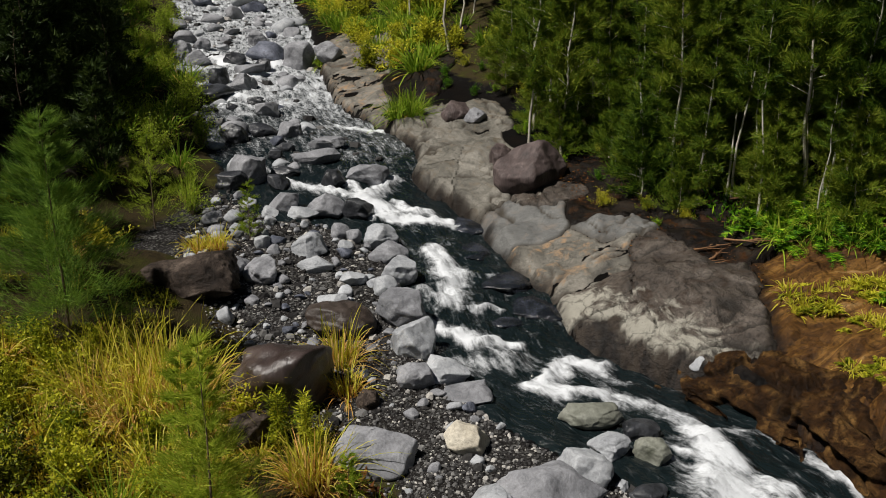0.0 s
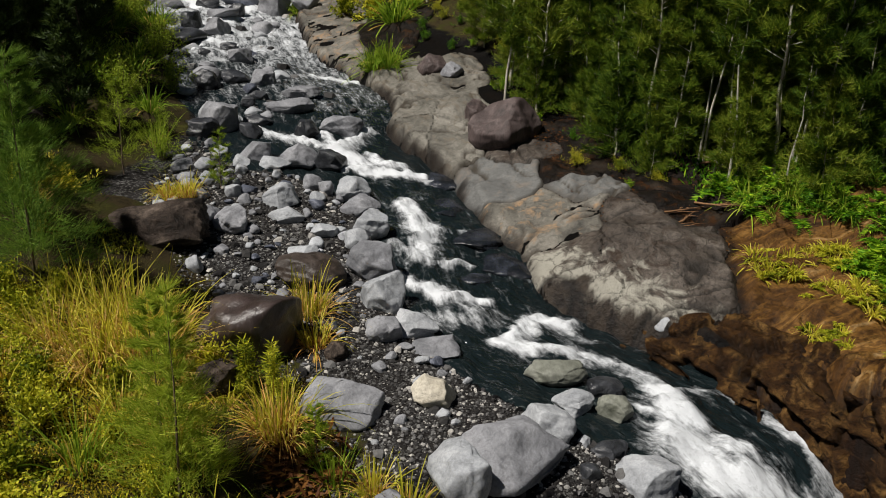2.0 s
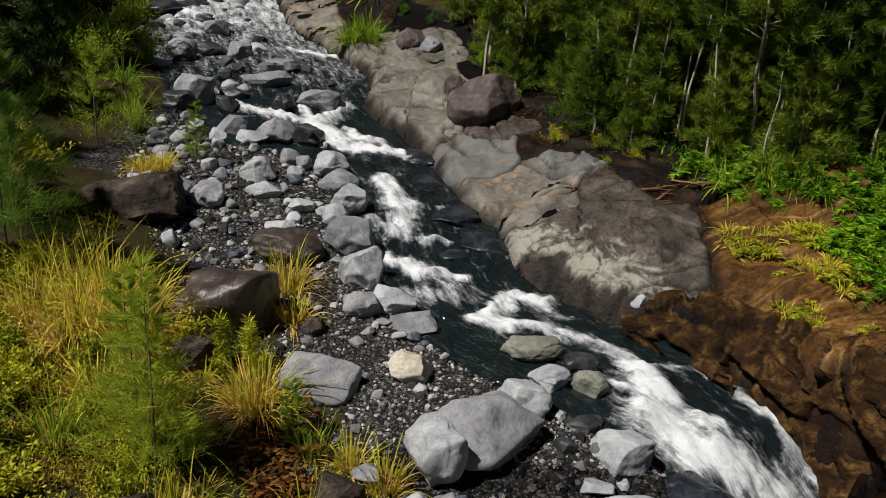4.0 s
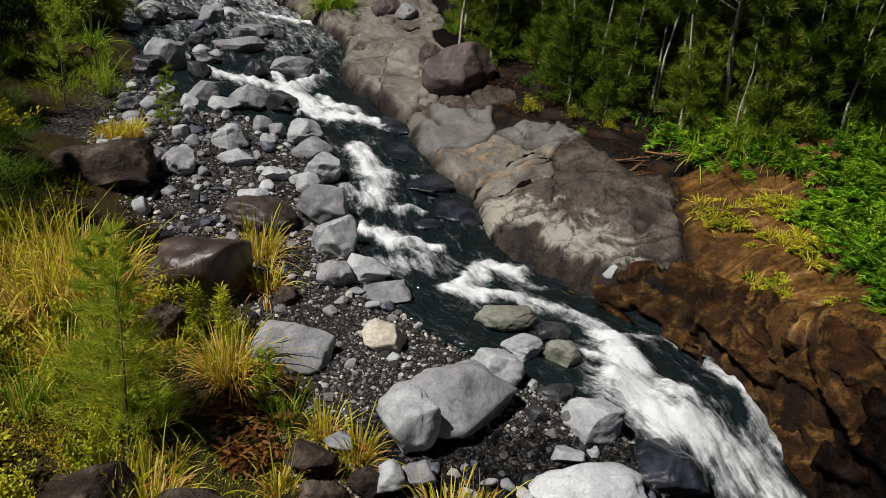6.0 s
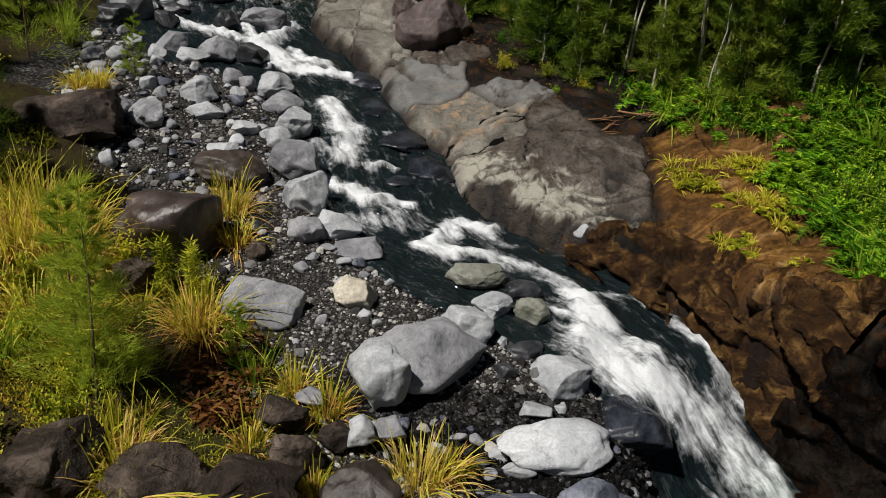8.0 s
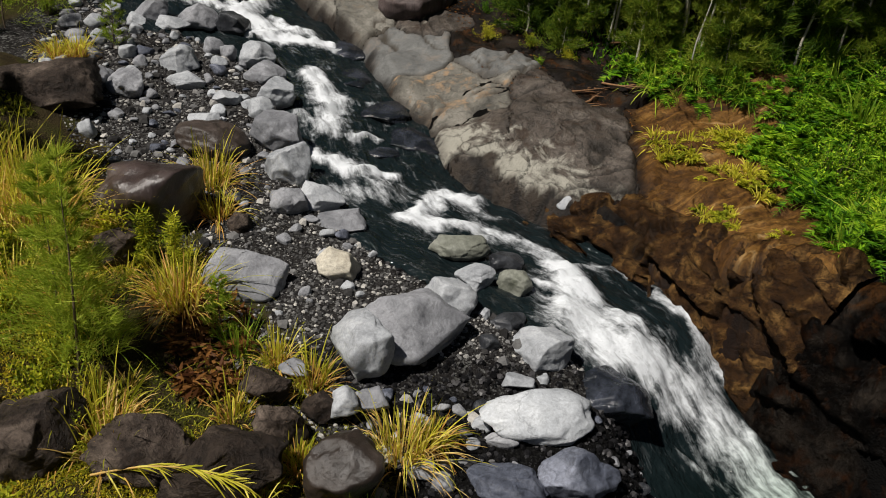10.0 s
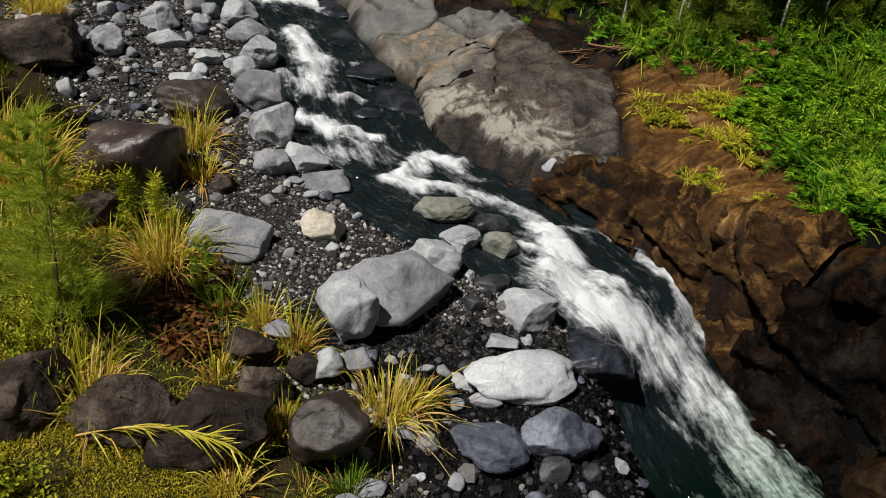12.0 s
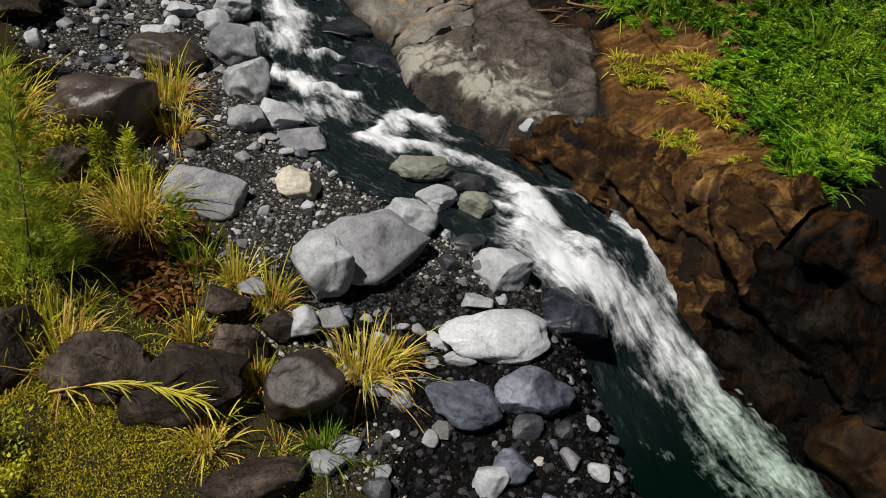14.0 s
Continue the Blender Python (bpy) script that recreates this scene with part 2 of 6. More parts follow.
ROCK = {
    "grey": rock_mat("grey_rock", (0.10, 0.103, 0.112), (0.205, 0.208, 0.223), (0.32, 0.323, 0.34), crack=0.25, chip=0.45),
    "pale": rock_mat("pale_rock", (0.19, 0.199, 0.213), (0.315, 0.327, 0.345), (0.43, 0.44, 0.455), crack=0.25, chip=0.35),
    "white": rock_mat("white_rock", (0.31, 0.325, 0.345), (0.43, 0.447, 0.47), (0.53, 0.545, 0.565), crack=0.5, chip=0.3),
    "cream": rock_mat("cream_rock", (0.33, 0.295, 0.23), (0.49, 0.45, 0.37), (0.60, 0.56, 0.48), crack=0.3, chip=0.4),
    "blue": rock_mat("blue_rock", (0.022, 0.026, 0.038), (0.075, 0.083, 0.11), (0.24, 0.255, 0.31), rough=(0.4, 0.7), crack=0.3, chip=0.8),
    "dark": rock_mat("dark_wet_rock", (0.010, 0.011, 0.013), (0.032, 0.034, 0.039), (0.09, 0.093, 0.10), rough=(0.2, 0.5), crack=0.2, chip=0.6, sheen=0.4),
    "olive": rock_mat("olive_rock", (0.07, 0.075, 0.055), (0.18, 0.185, 0.155), (0.30, 0.30, 0.265), rough=(0.35, 0.7), crack=0.2),
    "brown": rock_mat("brown_rock", (0.013, 0.009, 0.007), (0.032, 0.023, 0.018), (0.075, 0.057, 0.048), rough=(0.36, 0.6), crack=0.25, stretch=(1, 1, 0.5), chip=0.5, sheen=0.4),
    "wet": rock_mat("black_wet_rock", (0.004, 0.0045, 0.006), (0.010, 0.012, 0.016), (0.04, 0.045, 0.06), rough=(0.12, 0.35), crack=0.2, chip=0.5, sheen=0.5),
    "gloss": rock_mat("shiny_brown_rock", (0.014, 0.009, 0.008), (0.034, 0.023, 0.020), (0.085, 0.062, 0.056), rough=(0.26, 0.42), crack=0.15, stretch=(1, 1, 0.5), chip=0.35, sheen=0.6),
    "umber": rock_mat("umber_rock", (0.006, 0.004, 0.003), (0.034, 0.024, 0.018), (0.15, 0.116, 0.093), rough=(0.5, 0.85), crack=0.35, chip=1.0, relief=2.8, sheen=0.2, grain=1.4),
    "plum": rock_mat("plum_rock", (0.030, 0.021, 0.020), (0.068, 0.049, 0.046), (0.135, 0.105, 0.10), rough=(0.45, 0.8), crack=0.3, stretch=(2.2, 2.2, 0.4), chip=0.8, sheen=0.35),
    "slab": rock_mat("pale_slab", (0.05, 0.047, 0.039), (0.135, 0.126, 0.107), (0.23, 0.215, 0.186), crack=0.6, stain=(0.12, 0.10, 0.075), grain=0.8, chip=0.5, joint=0.03, seam=(0.035, 0.028, 0.02), stretch=(1.6, 0.6, 1, 30), relief=1.8),
    "buff": rock_mat("buff_slab", (0.04, 0.038, 0.033), (0.125, 0.116, 0.098), (0.235, 0.218, 0.187), crack=0.6, stain=(0.26, 0.175, 0.105), grain=0.9, chip=0.55, joint=0.03, seam=(0.05, 0.04, 0.03), relief=1.8),
    "ash": rock_mat("ash_slab", (0.06, 0.06, 0.058), (0.115, 0.115, 0.111), (0.17, 0.169, 0.161), crack=0.4, stain=(0.14, 0.125, 0.11), grain=0.8, chip=0.35, joint=0.03, seam=(0.04, 0.034, 0.026)),
    "dome": rock_mat("dome_slab", (0.020, 0.016, 0.013), (0.064, 0.051, 0.041), (0.135, 0.114, 0.096), rough=(0.45, 0.75), crack=1.0, stain=(0.035, 0.022, 0.014), bleach=(0.34, 0.325, 0.275), grain=1.0, sheen=0.35, chip=1.0, joint=0.025, seam=(0.012, 0.009, 0.006), relief=2.6),
    # near-black brown slab colour with orange stains
    "peat": rock_mat("near_black_slab", (0.002, 0.0015, 0.0011), (0.006, 0.0042, 0.003), (0.026, 0.019, 0.013), rough=(0.4, 0.8), crack=0.5, stain=(0.035, 0.014, 0.004), grain=1.1, sheen=0.12, chip=1.0, seam=(0.006, 0.004, 0.003), relief=1.6),
    "rust": rock_mat("rust_ledge", (0.012, 0.005, 0.002), (0.05, 0.022, 0.006), (0.14, 0.07, 0.02), rough=(0.45, 0.8), crack=0.35, sheen=0.15, chip=0.8, relief=1.8, seam=(0.006, 0.003, 0.0015), beds=((0.008, 0.0035, 0.0015), (0.07, 0.031, 0.007), (0.22, 0.11, 0.024), (0.48, 0.33, 0.16))),
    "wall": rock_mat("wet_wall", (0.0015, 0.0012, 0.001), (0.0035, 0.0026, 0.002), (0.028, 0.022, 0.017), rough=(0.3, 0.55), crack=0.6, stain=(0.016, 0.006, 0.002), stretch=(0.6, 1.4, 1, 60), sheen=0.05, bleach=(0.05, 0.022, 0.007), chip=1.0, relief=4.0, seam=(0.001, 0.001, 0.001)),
    "front": rock_mat("ledge_face", (0.006, 0.0028, 0.0012), (0.038, 0.017, 0.0045), (0.20, 0.11, 0.034), rough=(0.4, 0.75), crack=0.7, stain=(0.010, 0.0045, 0.002), stretch=(0.7, 1.6, 2.2, 40), sheen=0.12, chip=1.0, relief=2.4, seam=(0.003, 0.0015, 0.0008), grain=1.3),
    # shade at the gorge's foot is put into these dark ochre tones
    "ochre": rock_mat("ochre_rock", (0.004, 0.002, 0.001), (0.016, 0.008, 0.003), (0.07, 0.036, 0.010), rough=(0.45, 0.75), sheen=0.1, crack=0.4, chip=0.9, relief=1.5),
}


def ground_mat():
    m, n, l, p = node_mat("gravel_and_soil")
    tc = n.new("ShaderNodeTexCoord")
    co = tc.outputs["Object"]
    vor = n.new("ShaderNodeTexVoronoi")
    vor.inputs["Scale"].default_value = 22
    l.new(co, vor.inputs["Vector"])
    sep = n.new("ShaderNodeSeparateColor")
    l.new(vor.outputs["Color"], sep.inputs[0])
    r = ramp(n, [(0.0, (0.009, 0.008, 0.008)), (0.75, (0.03, 0.028, 0.027)), (0.97, (0.13, 0.13, 0.125))])
    l.new(sep.outputs[0], r.inputs[0])
    big = noise_node(n, l, co, 0.8, 6)
    g = ramp(n, [(0.35, (0.6, 0.58, 0.55)), (0.65, (1.2, 1.2, 1.2))])
    l.new(big.outputs[0], g.inputs[0])
    gravel = mix_col(n, l, 1.0, r.outputs[0], g.outputs[0], "MULTIPLY")
    s = noise_node(n, l, co, 1.6, 8, 0.7)
    soil = ramp(n, [(0.3, (0.012, 0.010, 0.006)), (0.46, (0.035, 0.026, 0.012)), (0.58, (0.03, 0.03, 0.008)), (0.74, (0.07, 0.065, 0.014))])
    l.new(s.outputs[0], soil.inputs[0])
    v = maths(n, l, "ADD", attr(n, "soil"), maths(n, l, "MULTIPLY", maths(n, l, "SUBTRACT", s.outputs[0], 0.5), 0.8))
    edge = ramp(n, [(0.42, (0, 0, 0)), (0.58, (1, 1, 1))])
    l.new(v, edge.inputs[0])
    stone = ramp(n, [(0.35, (0.005, 0.004, 0.003)), (0.55, (0.009, 0.006, 0.004)), (0.7, (0.022, 0.013, 0.008))])
    l.new(big.outputs[0], stone.inputs[0])
    bare = mix_col(n, l, attr(n, "rocky"), gravel, stone.outputs[0])
    # darkens the wet edge and paints the shade of the lower bar
    wet = mix_col(n, l, maths(n, l, "MULTIPLY", attr(n, "wet"), 0.92), bare, (0.002, 0.002, 0.002))
    l.new(mix_col(n, l, edge.outputs[0], wet, soil.outputs[0]), p.inputs["Base Color"])
    p.inputs["Roughness"].default_value = 0.9
    p.inputs["Specular IOR Level"].default_value = 0.06
    b = add_bump(n, l, p, vor.outputs["Distance"], 0.7, 0.04)
    add_bump(n, l, p, s.outputs[0], 0.6, 0.12, b)
    return m


def water_mat():
    """Clear dark water with white churned foam where the 'foam' value is high, drawn out along the flow; far upstream
    that value also paints the grey of reflected sky.
    """
    m, n, l, p = node_mat("river_water")
    uv = n.new("ShaderNodeUVMap")
    uv.uv_map = "flow"
    co = uv.outputs[0]
    tc = n.new("ShaderNodeTexCoord")
    long = noise_node(n, l, co, 2.8, 7, 0.64, (1.0, 0.34, 1), 0.0)
    fine_n = noise_node(n, l, tc.outputs["Object"], 5.5, 8, 0.72, None, 0.0)
    lace = noise_node(n, l, co, 7.5, 6, 0.7, (1.0, 0.22, 1), 0.6)
    both = maths(n, l, "ADD", maths(n, l, "MULTIPLY", long.outputs[0], 0.42), maths(n, l, "ADD", maths(n, l, "MULTIPLY", fine_n.outputs[0], 0.28), maths(n, l, "MULTIPLY", lace.outputs[0], 0.30)))
    v = maths(n, l, "ADD", attr(n, "foam"), maths(n, l, "MULTIPLY", maths(n, l, "SUBTRACT", both, 0.5), 3.9))
    f = ramp(n, [(0.20, (0, 0, 0)), (0.42, (0.13, 0.13, 0.13)), (0.64, (0.42, 0.42, 0.42)), (1.0, (1, 1, 1))])
    l.new(v, f.inputs[0])
    th = ramp(n, [(0.56, (0, 0, 0)), (0.74, (0.07, 0.07, 0.07))])
    l.new(lace.outputs[0], th.inputs[0])
    thread = maths(n, l, "MULTIPLY", th.outputs[0], maths(n, l, "SUBTRACT", 1.0, attr(n, "pool")))
    churn = maths(n, l, "MAXIMUM", f.outputs[0], thread)
    deep = mix_col(n, l, attr(n, "pool"), (0.006, 0.010, 0.011), (0.0007, 0.004, 0.0028))
    tint = mix_col(n, l, attr(n, "pool"), (0.60, 0.62, 0.645), (0.38, 0.49, 0.42))
    l.new(mix_col(n, l, churn, deep, tint), p.inputs["Base Color"])
    rr = n.new("ShaderNodeMapRange")
    rr.inputs["To Min"].default_value, rr.inputs["To Max"].default_value = 0.07, 0.8
    l.new(f.outputs[0], rr.inputs["Value"])
    l.new(rr.outputs[0], p.inputs["Roughness"])
    p.inputs["IOR"].default_value = 1.33
    l.new(maths(n, l, "SUBTRACT", 0.35, maths(n, l, "MULTIPLY", attr(n, "pool"), 0.25)), p.inputs["Specular IOR Level"])
    rip = noise_node(n, l, co, 2.6, 4, 0.55, (1.0, 0.55, 1), 0.2)
    calm = maths(n, l, "MULTIPLY", rip.outputs[0], maths(n, l, "SUBTRACT", 1.0, maths(n, l, "MULTIPLY", f.outputs[0], 0.85)))
    calm = maths(n, l, "MULTIPLY", calm, maths(n, l, "SUBTRACT", 1.0, maths(n, l, "MULTIPLY", attr(n, "pool"), 0.7)))
    b = add_bump(n, l, p, calm, 0.9, 0.26)
    add_bump(n, l, p, maths(n, l, "MULTIPLY", fine_n.outputs[0], f.outputs[0]), 0.6, 0.10, b)
    return m


def leaf_mat(name, shades, rough=0.55, through_light=0.3):
    """Foliage: tone varies from leaf to leaf and from plant to plant; some light passes through."""
    m, n, l, p = node_mat(name)
    geo = n.new("ShaderNodeNewGeometry")
    info = n.new("ShaderNodeObjectInfo")
    v = maths(n, l, "ADD", maths(n, l, "MULTIPLY", geo.outputs["Random Per Island"], 0.6), maths(n, l, "MULTIPLY", info.outputs["Random"], 0.4))
    k = len(shades) - 1
    r = ramp(n, [(0.1 + 0.8 * i / k, c) for i, c in enumerate(shades)])
    l.new(v, r.inputs[0])
    l.new(r.outputs[0], p.inputs["Base Color"])
    p.inputs["Roughness"].default_value = rough
    p.inputs["Specular IOR Level"].default_value = 0.12
    t = n.new("ShaderNodeBsdfTranslucent")
    l.new(r.outputs[0], t.inputs[0])
    mx = n.new("ShaderNodeMixShader")
    mx.inputs[0].default_value = through_light
    l.new(p.outputs[0], mx.inputs[1])
    l.new(t.outputs[0], mx.inputs[2])
    l.new(mx.outputs[0], n["Material Output"].inputs[0])
    return m


def bark_mat(name, a, b):
    m, n, l, p = node_mat(name)
    tc = n.new("ShaderNodeTexCoord")
    s = noise_node(n, l, tc.outputs["Object"], 6, 6, 0.7, (3, 3, 0.6))
    r = ramp(n, [(0.35, a), (0.65, b)])
    l.new(s.outputs[0], r.inputs[0])
    l.new(r.outputs[0], p.inputs["Base Color"])
    p.inputs["Roughness"].default_value = 0.85
    add_bump(n, l, p, s.outputs[0], 0.6, 0.02)
    return m


GROUND, WATER = ground_mat(), water_mat()
NEEDLE = leaf_mat("casuarina_needles", [(0.02, 0.05, 0.005), (0.06, 0.115, 0.010), (0.14, 0.20, 0.015), (0.27, 0.31, 0.035)], through_light=0.35)
YOUNG = leaf_mat("young_needles", [(0.10, 0.16, 0.012), (0.20, 0.28, 0.02), (0.33, 0.42, 0.035), (0.48, 0.53, 0.07)], through_light=0.45)
# darker copy of the casuarina needles, with the slope's shade in the colour
SHADE_NEEDLE = leaf_mat("shade_toned_needles", [(0.017, 0.032, 0.008), (0.035, 0.058, 0.012), (0.065, 0.09, 0.018)])
GRASS = leaf_mat("green_blades", [(0.22, 0.25, 0.015), (0.44, 0.42, 0.03), (0.70, 0.62, 0.07), (0.84, 0.74, 0.17)], through_light=0.45)
FRESH = leaf_mat("fresh_blades", [(0.06, 0.12, 0.008), (0.13, 0.23, 0.015), (0.26, 0.37, 0.028), (0.42, 0.48, 0.06)], through_light=0.4)
DRY = leaf_mat("dry_blades", [(0.42, 0.20, 0.045), (0.64, 0.39, 0.11), (0.76, 0.57, 0.22)], through_light=0.35)
FERN = leaf_mat("fern_leaves", [(0.015, 0.055, 0.003), (0.05, 0.15, 0.005), (0.17, 0.34, 0.012), (0.42, 0.55, 0.03)], through_light=0.3)
SHRUB = leaf_mat("shrub_leaves", [(0.07, 0.11, 0.008), (0.24, 0.27, 0.015), (0.50, 0.50, 0.03), (0.74, 0.66, 0.07)], through_light=0.45)
COVER = leaf_mat("ground_cover", [(0.03, 0.035, 0.005), (0.10, 0.12, 0.010), (0.30, 0.30, 0.02), (0.46, 0.36, 0.05)], through_light=0.25)
MOSS = leaf_mat("yellow_moss", [(0.10, 0.12, 0.008), (0.30, 0.29, 0.014), (0.58, 0.47, 0.025), (0.66, 0.46, 0.06)], through_light=0.35)
LITTER = leaf_mat("dead_needles", [(0.022, 0.009, 0.005), (0.06, 0.022, 0.008), (0.17, 0.075, 0.018)], through_light=0.05)
BARK = bark_mat("pale_bark", (0.26, 0.23, 0.18), (0.58, 0.54, 0.46))
ROOT = bark_mat("red_root", (0.10, 0.045, 0.02), (0.30, 0.16, 0.07))
TWIG = bark_mat("brown_twig", (0.06, 0.04, 0.025), (0.16, 0.11, 0.07))


def pebble_mat():
    m, n, l, p = node_mat("gravel_stones")
    geo = n.new("ShaderNodeNewGeometry")
    r = ramp(n, [(0.05, (0.014, 0.013, 0.013)), (0.5, (0.052, 0.050, 0.049)), (0.76, (0.15, 0.147, 0.145)), (0.95, (0.42, 0.40, 0.37))])
    l.new(geo.outputs["Random Per Island"], r.inputs[0])
    tc = n.new("ShaderNodeTexCoord")
    s = noise_node(n, l, tc.outputs["Object"], 30, 4, 0.7)
    g = ramp(n, [(0.3, (0.7, 0.7, 0.7)), (0.7, (1.2, 1.2, 1.2))])
    l.new(s.outputs[0], g.inputs[0])
    l.new(mix_col(n, l, 1.0, r.outputs[0], g.outputs[0], "MULTIPLY"), p.inputs["Base Color"])
    p.inputs["Roughness"].default_value = 0.75
    p.inputs["Specular IOR Level"].default_value = 0.15
    add_bump(n, l, p, s.outputs[0], 0.4, 0.01)
    return m


PEBBLE = pebble_mat()
# wet look at the water; the lower bar's shade is also in this colour
WET_SHADE_PEBBLE = bpy.data.materials["gravel_stones"].copy()
WET_SHADE_PEBBLE.name = "wet_gravel_stones"
for node in WET_SHADE_PEBBLE.node_tree.nodes:
    if node.type == "BSDF_PRINCIPLED":
        node.inputs["Roughness"].default_value = 0.35
    if node.type == "VALTORGB" and len(node.color_ramp.elements) == 4:
        for e in node.color_ramp.elements:
            e.color = (e.color[0] * 0.15, e.color[1] * 0.15, e.color[2] * 0.165, 1)


# ---- helpers for meshes ----
def mesh_of(name, verts, faces, material, smooth_faces=True):
    """A mesh from numpy arrays: verts (n, 3), faces (m, 3 or 4)."""
    verts, faces = np.asarray(verts, np.float32), np.asarray(faces, np.int32)
    me = bpy.data.meshes.new(name)
    k = faces.shape[1]
    me.vertices.add(len(verts))
    me.vertices.foreach_set("co", verts.ravel())
    me.loops.add(faces.size)
    me.loops.foreach_set("vertex_index", faces.ravel())
    me.polygons.add(len(faces))
    me.polygons.foreach_set("loop_start", np.arange(0, faces.size, k, dtype=np.int32))
    me.polygons.foreach_set("use_smooth", np.full(len(faces), smooth_faces))
    me.update(calc_edges=True)
    me.validate()
    me.materials.append(material)
    return me


def float_layer(me, name, values):
    a = me.attributes.new(name, "FLOAT", "POINT")
    a.data.foreach_set("value", np.asarray(values, np.float32))


def part(name, me, parent, label=""):
    ob = new(name, me)
    ob.parent = parent
    return tagged(ob, label)


def grid_faces(nx, ny):
    i = np.arange(nx * ny).reshape(ny, nx)
    return np.stack([i[:-1, :-1], i[:-1, 1:], i[1:, 1:], i[1:, :-1]], -1).reshape(-1, 4)


# ---- the ground, one sheet to the horizon ----
def stretch_axis(lo, hi, step, out_lo, out_hi, n_out):
    mid = np.arange(lo, hi + step / 2, step)
    k = (np.linspace(0, 1, n_out + 1)[1:]) ** 2.2
    return np.concatenate([(lo + (out_lo - lo) * k)[::-1], mid, hi + (out_hi - hi) * k])


gx = stretch_axis(-24, 22, 0.24, -420, 420, 40)
gy = stretch_axis(2, 60, 0.26, -200, 520, 60)
GX, GY = np.meshgrid(gx, gy)
GZ = ground_height(GX, GY)
side, half, level = river_at(GX, GY)
dist_left, dist_right = np.maximum(-side - half, 0), np.maximum(side - half, 0)
start = veg_start(GY)
soil = np.maximum(smooth(-0.8, 0.8, dist_left - start), smooth(4.5, 7.0, dist_right))
rocky = smooth(0.0, 0.3, dist_right) * (1 - smooth(4.5, 7.0, dist_right))
me = mesh_of("ground", np.stack([GX, GY, GZ], -1).reshape(-1, 3), grid_faces(len(gx), len(gy)), GROUND)
float_layer(me, "soil", soil.ravel())
float_layer(me, "rocky", rocky.ravel())
# wet band along the water, plus the lower bar's shade painted dark
float_layer(me, "wet", ((1 - smooth(3.6, 5.2, dist_left - 1.8 * (1 - smooth(9.5, 11.5, GY)))) * (1 - smooth(10.5, 13.5, GY)) + 0.8 * (1 - smooth(0.1, 0.7, dist_left))).clip(0, 1).ravel())
ground = tagged(new("ground", me), "dark gravel bar and soil of a river valley", "ground", kind="structure")

# ---- foam: where the water churns; segments of the flow with a radius and a strength ----
FOAM = []


def foam(x0, y0, x1, y1, radius, strength=1.0):
    FOAM.append((x0, y0, x1, y1, radius, strength))


foam(-10.22, 50.66, -10.87, 47.40, 0.57, 0.96)
foam(-13.87, 51.82, -12.79, 50.15, 0.39, 0.86)
foam(-11.42, 43.78, -9.63, 42.89, 0.30, 0.76)
foam(-11.01, 41.48, -7.40, 41.57, 0.20, 0.56)
foam(-4.78, 38.30, -2.44, 38.14, 0.19, 0.81)
foam(-5.55, 30.34, -4.64, 29.85, 0.48, 1.06)
foam(-6.91, 31.94, -6.12, 31.18, 0.19, 0.76)
foam(-4.64, 29.85, -2.75, 29.44, 0.42, 1.06)
foam(-2.04, 31.38, -2.65, 29.47, 0.43, 1.01)
foam(-3.59, 30.70, -2.97, 29.67, 0.24, 0.96)
foam(-2.92, 29.09, -1.85, 28.10, 0.58, 1.16)
foam(-2.40, 27.57, 0.12, 27.55, 0.36, 1.16)
foam(0.12, 27.55, 0.49, 27.04, 0.28, 0.66)
foam(-1.66, 28.32, -0.67, 28.28, 0.40, 0.96)
foam(-1.60, 29.08, -1.18, 28.62, 0.23, 0.96)
foam(-0.34, 25.17, 0.02, 23.85, 0.45, 1.01)
foam(0.02, 23.85, 0.34, 22.74, 0.53, 1.06)
foam(0.26, 22.73, 0.17, 21.53, 0.46, 0.91)
foam(-0.62, 22.13, 0.09, 21.53, 0.27, 0.76)
foam(-0.89, 20.85, 0.23, 19.88, 0.34, 0.86)
foam(0.09, 21.37, 1.02, 21.27, 0.22, 0.61)
foam(0.94, 21.27, 1.55, 21.15, 0.18, 0.76)
foam(1.43, 23.19, 1.87, 22.33, 0.17, 0.66)
foam(-0.06, 20.16, 0.94, 19.35, 0.34, 1.01)
foam(0.94, 19.35, 2.01, 19.40, 0.21, 1.01)
foam(0.36, 18.48, 1.58, 18.35, 0.32, 0.56)
foam(0.66, 19.61, 1.88, 18.65, 0.51, 0.51)
foam(3.01, 18.81, 2.32, 17.70, 0.20, 1.06)
foam(2.09, 17.52, 2.75, 17.40, 0.33, 1.00)
foam(2.75, 17.40, 3.96, 17.27, 0.28, 0.90)
foam(3.96, 17.27, 5.00, 16.88, 0.28, 0.80)
foam(2.93, 18.68, 3.88, 18.76, 0.35, 1.00)
foam(3.88, 18.76, 4.10, 18.19, 0.23, 0.70)
foam(3.14, 18.69, 2.65, 17.86, 0.23, 0.80)
foam(5.00, 16.88, 5.68, 16.12, 0.32, 0.70)
foam(5.68, 16.12, 6.68, 16.17, 0.21, 0.60)
foam(4.83, 15.29, 5.45, 15.07, 0.21, 0.90)
foam(4.38, 14.97, 5.47, 14.59, 0.18, 0.60)
foam(4.97, 14.66, 5.40, 14.08, 0.19, 0.50)
foam(5.56, 15.89, 5.68, 14.96, 0.48, 1.20)
foam(5.68, 14.96, 5.60, 14.11, 0.60, 1.20)
foam(5.60, 14.11, 5.95, 13.40, 0.80, 1.30)
foam(5.95, 13.40, 6.74, 13.34, 0.75, 1.30)
foam(5.99, 14.33, 6.82, 14.29, 0.40, 1.00)
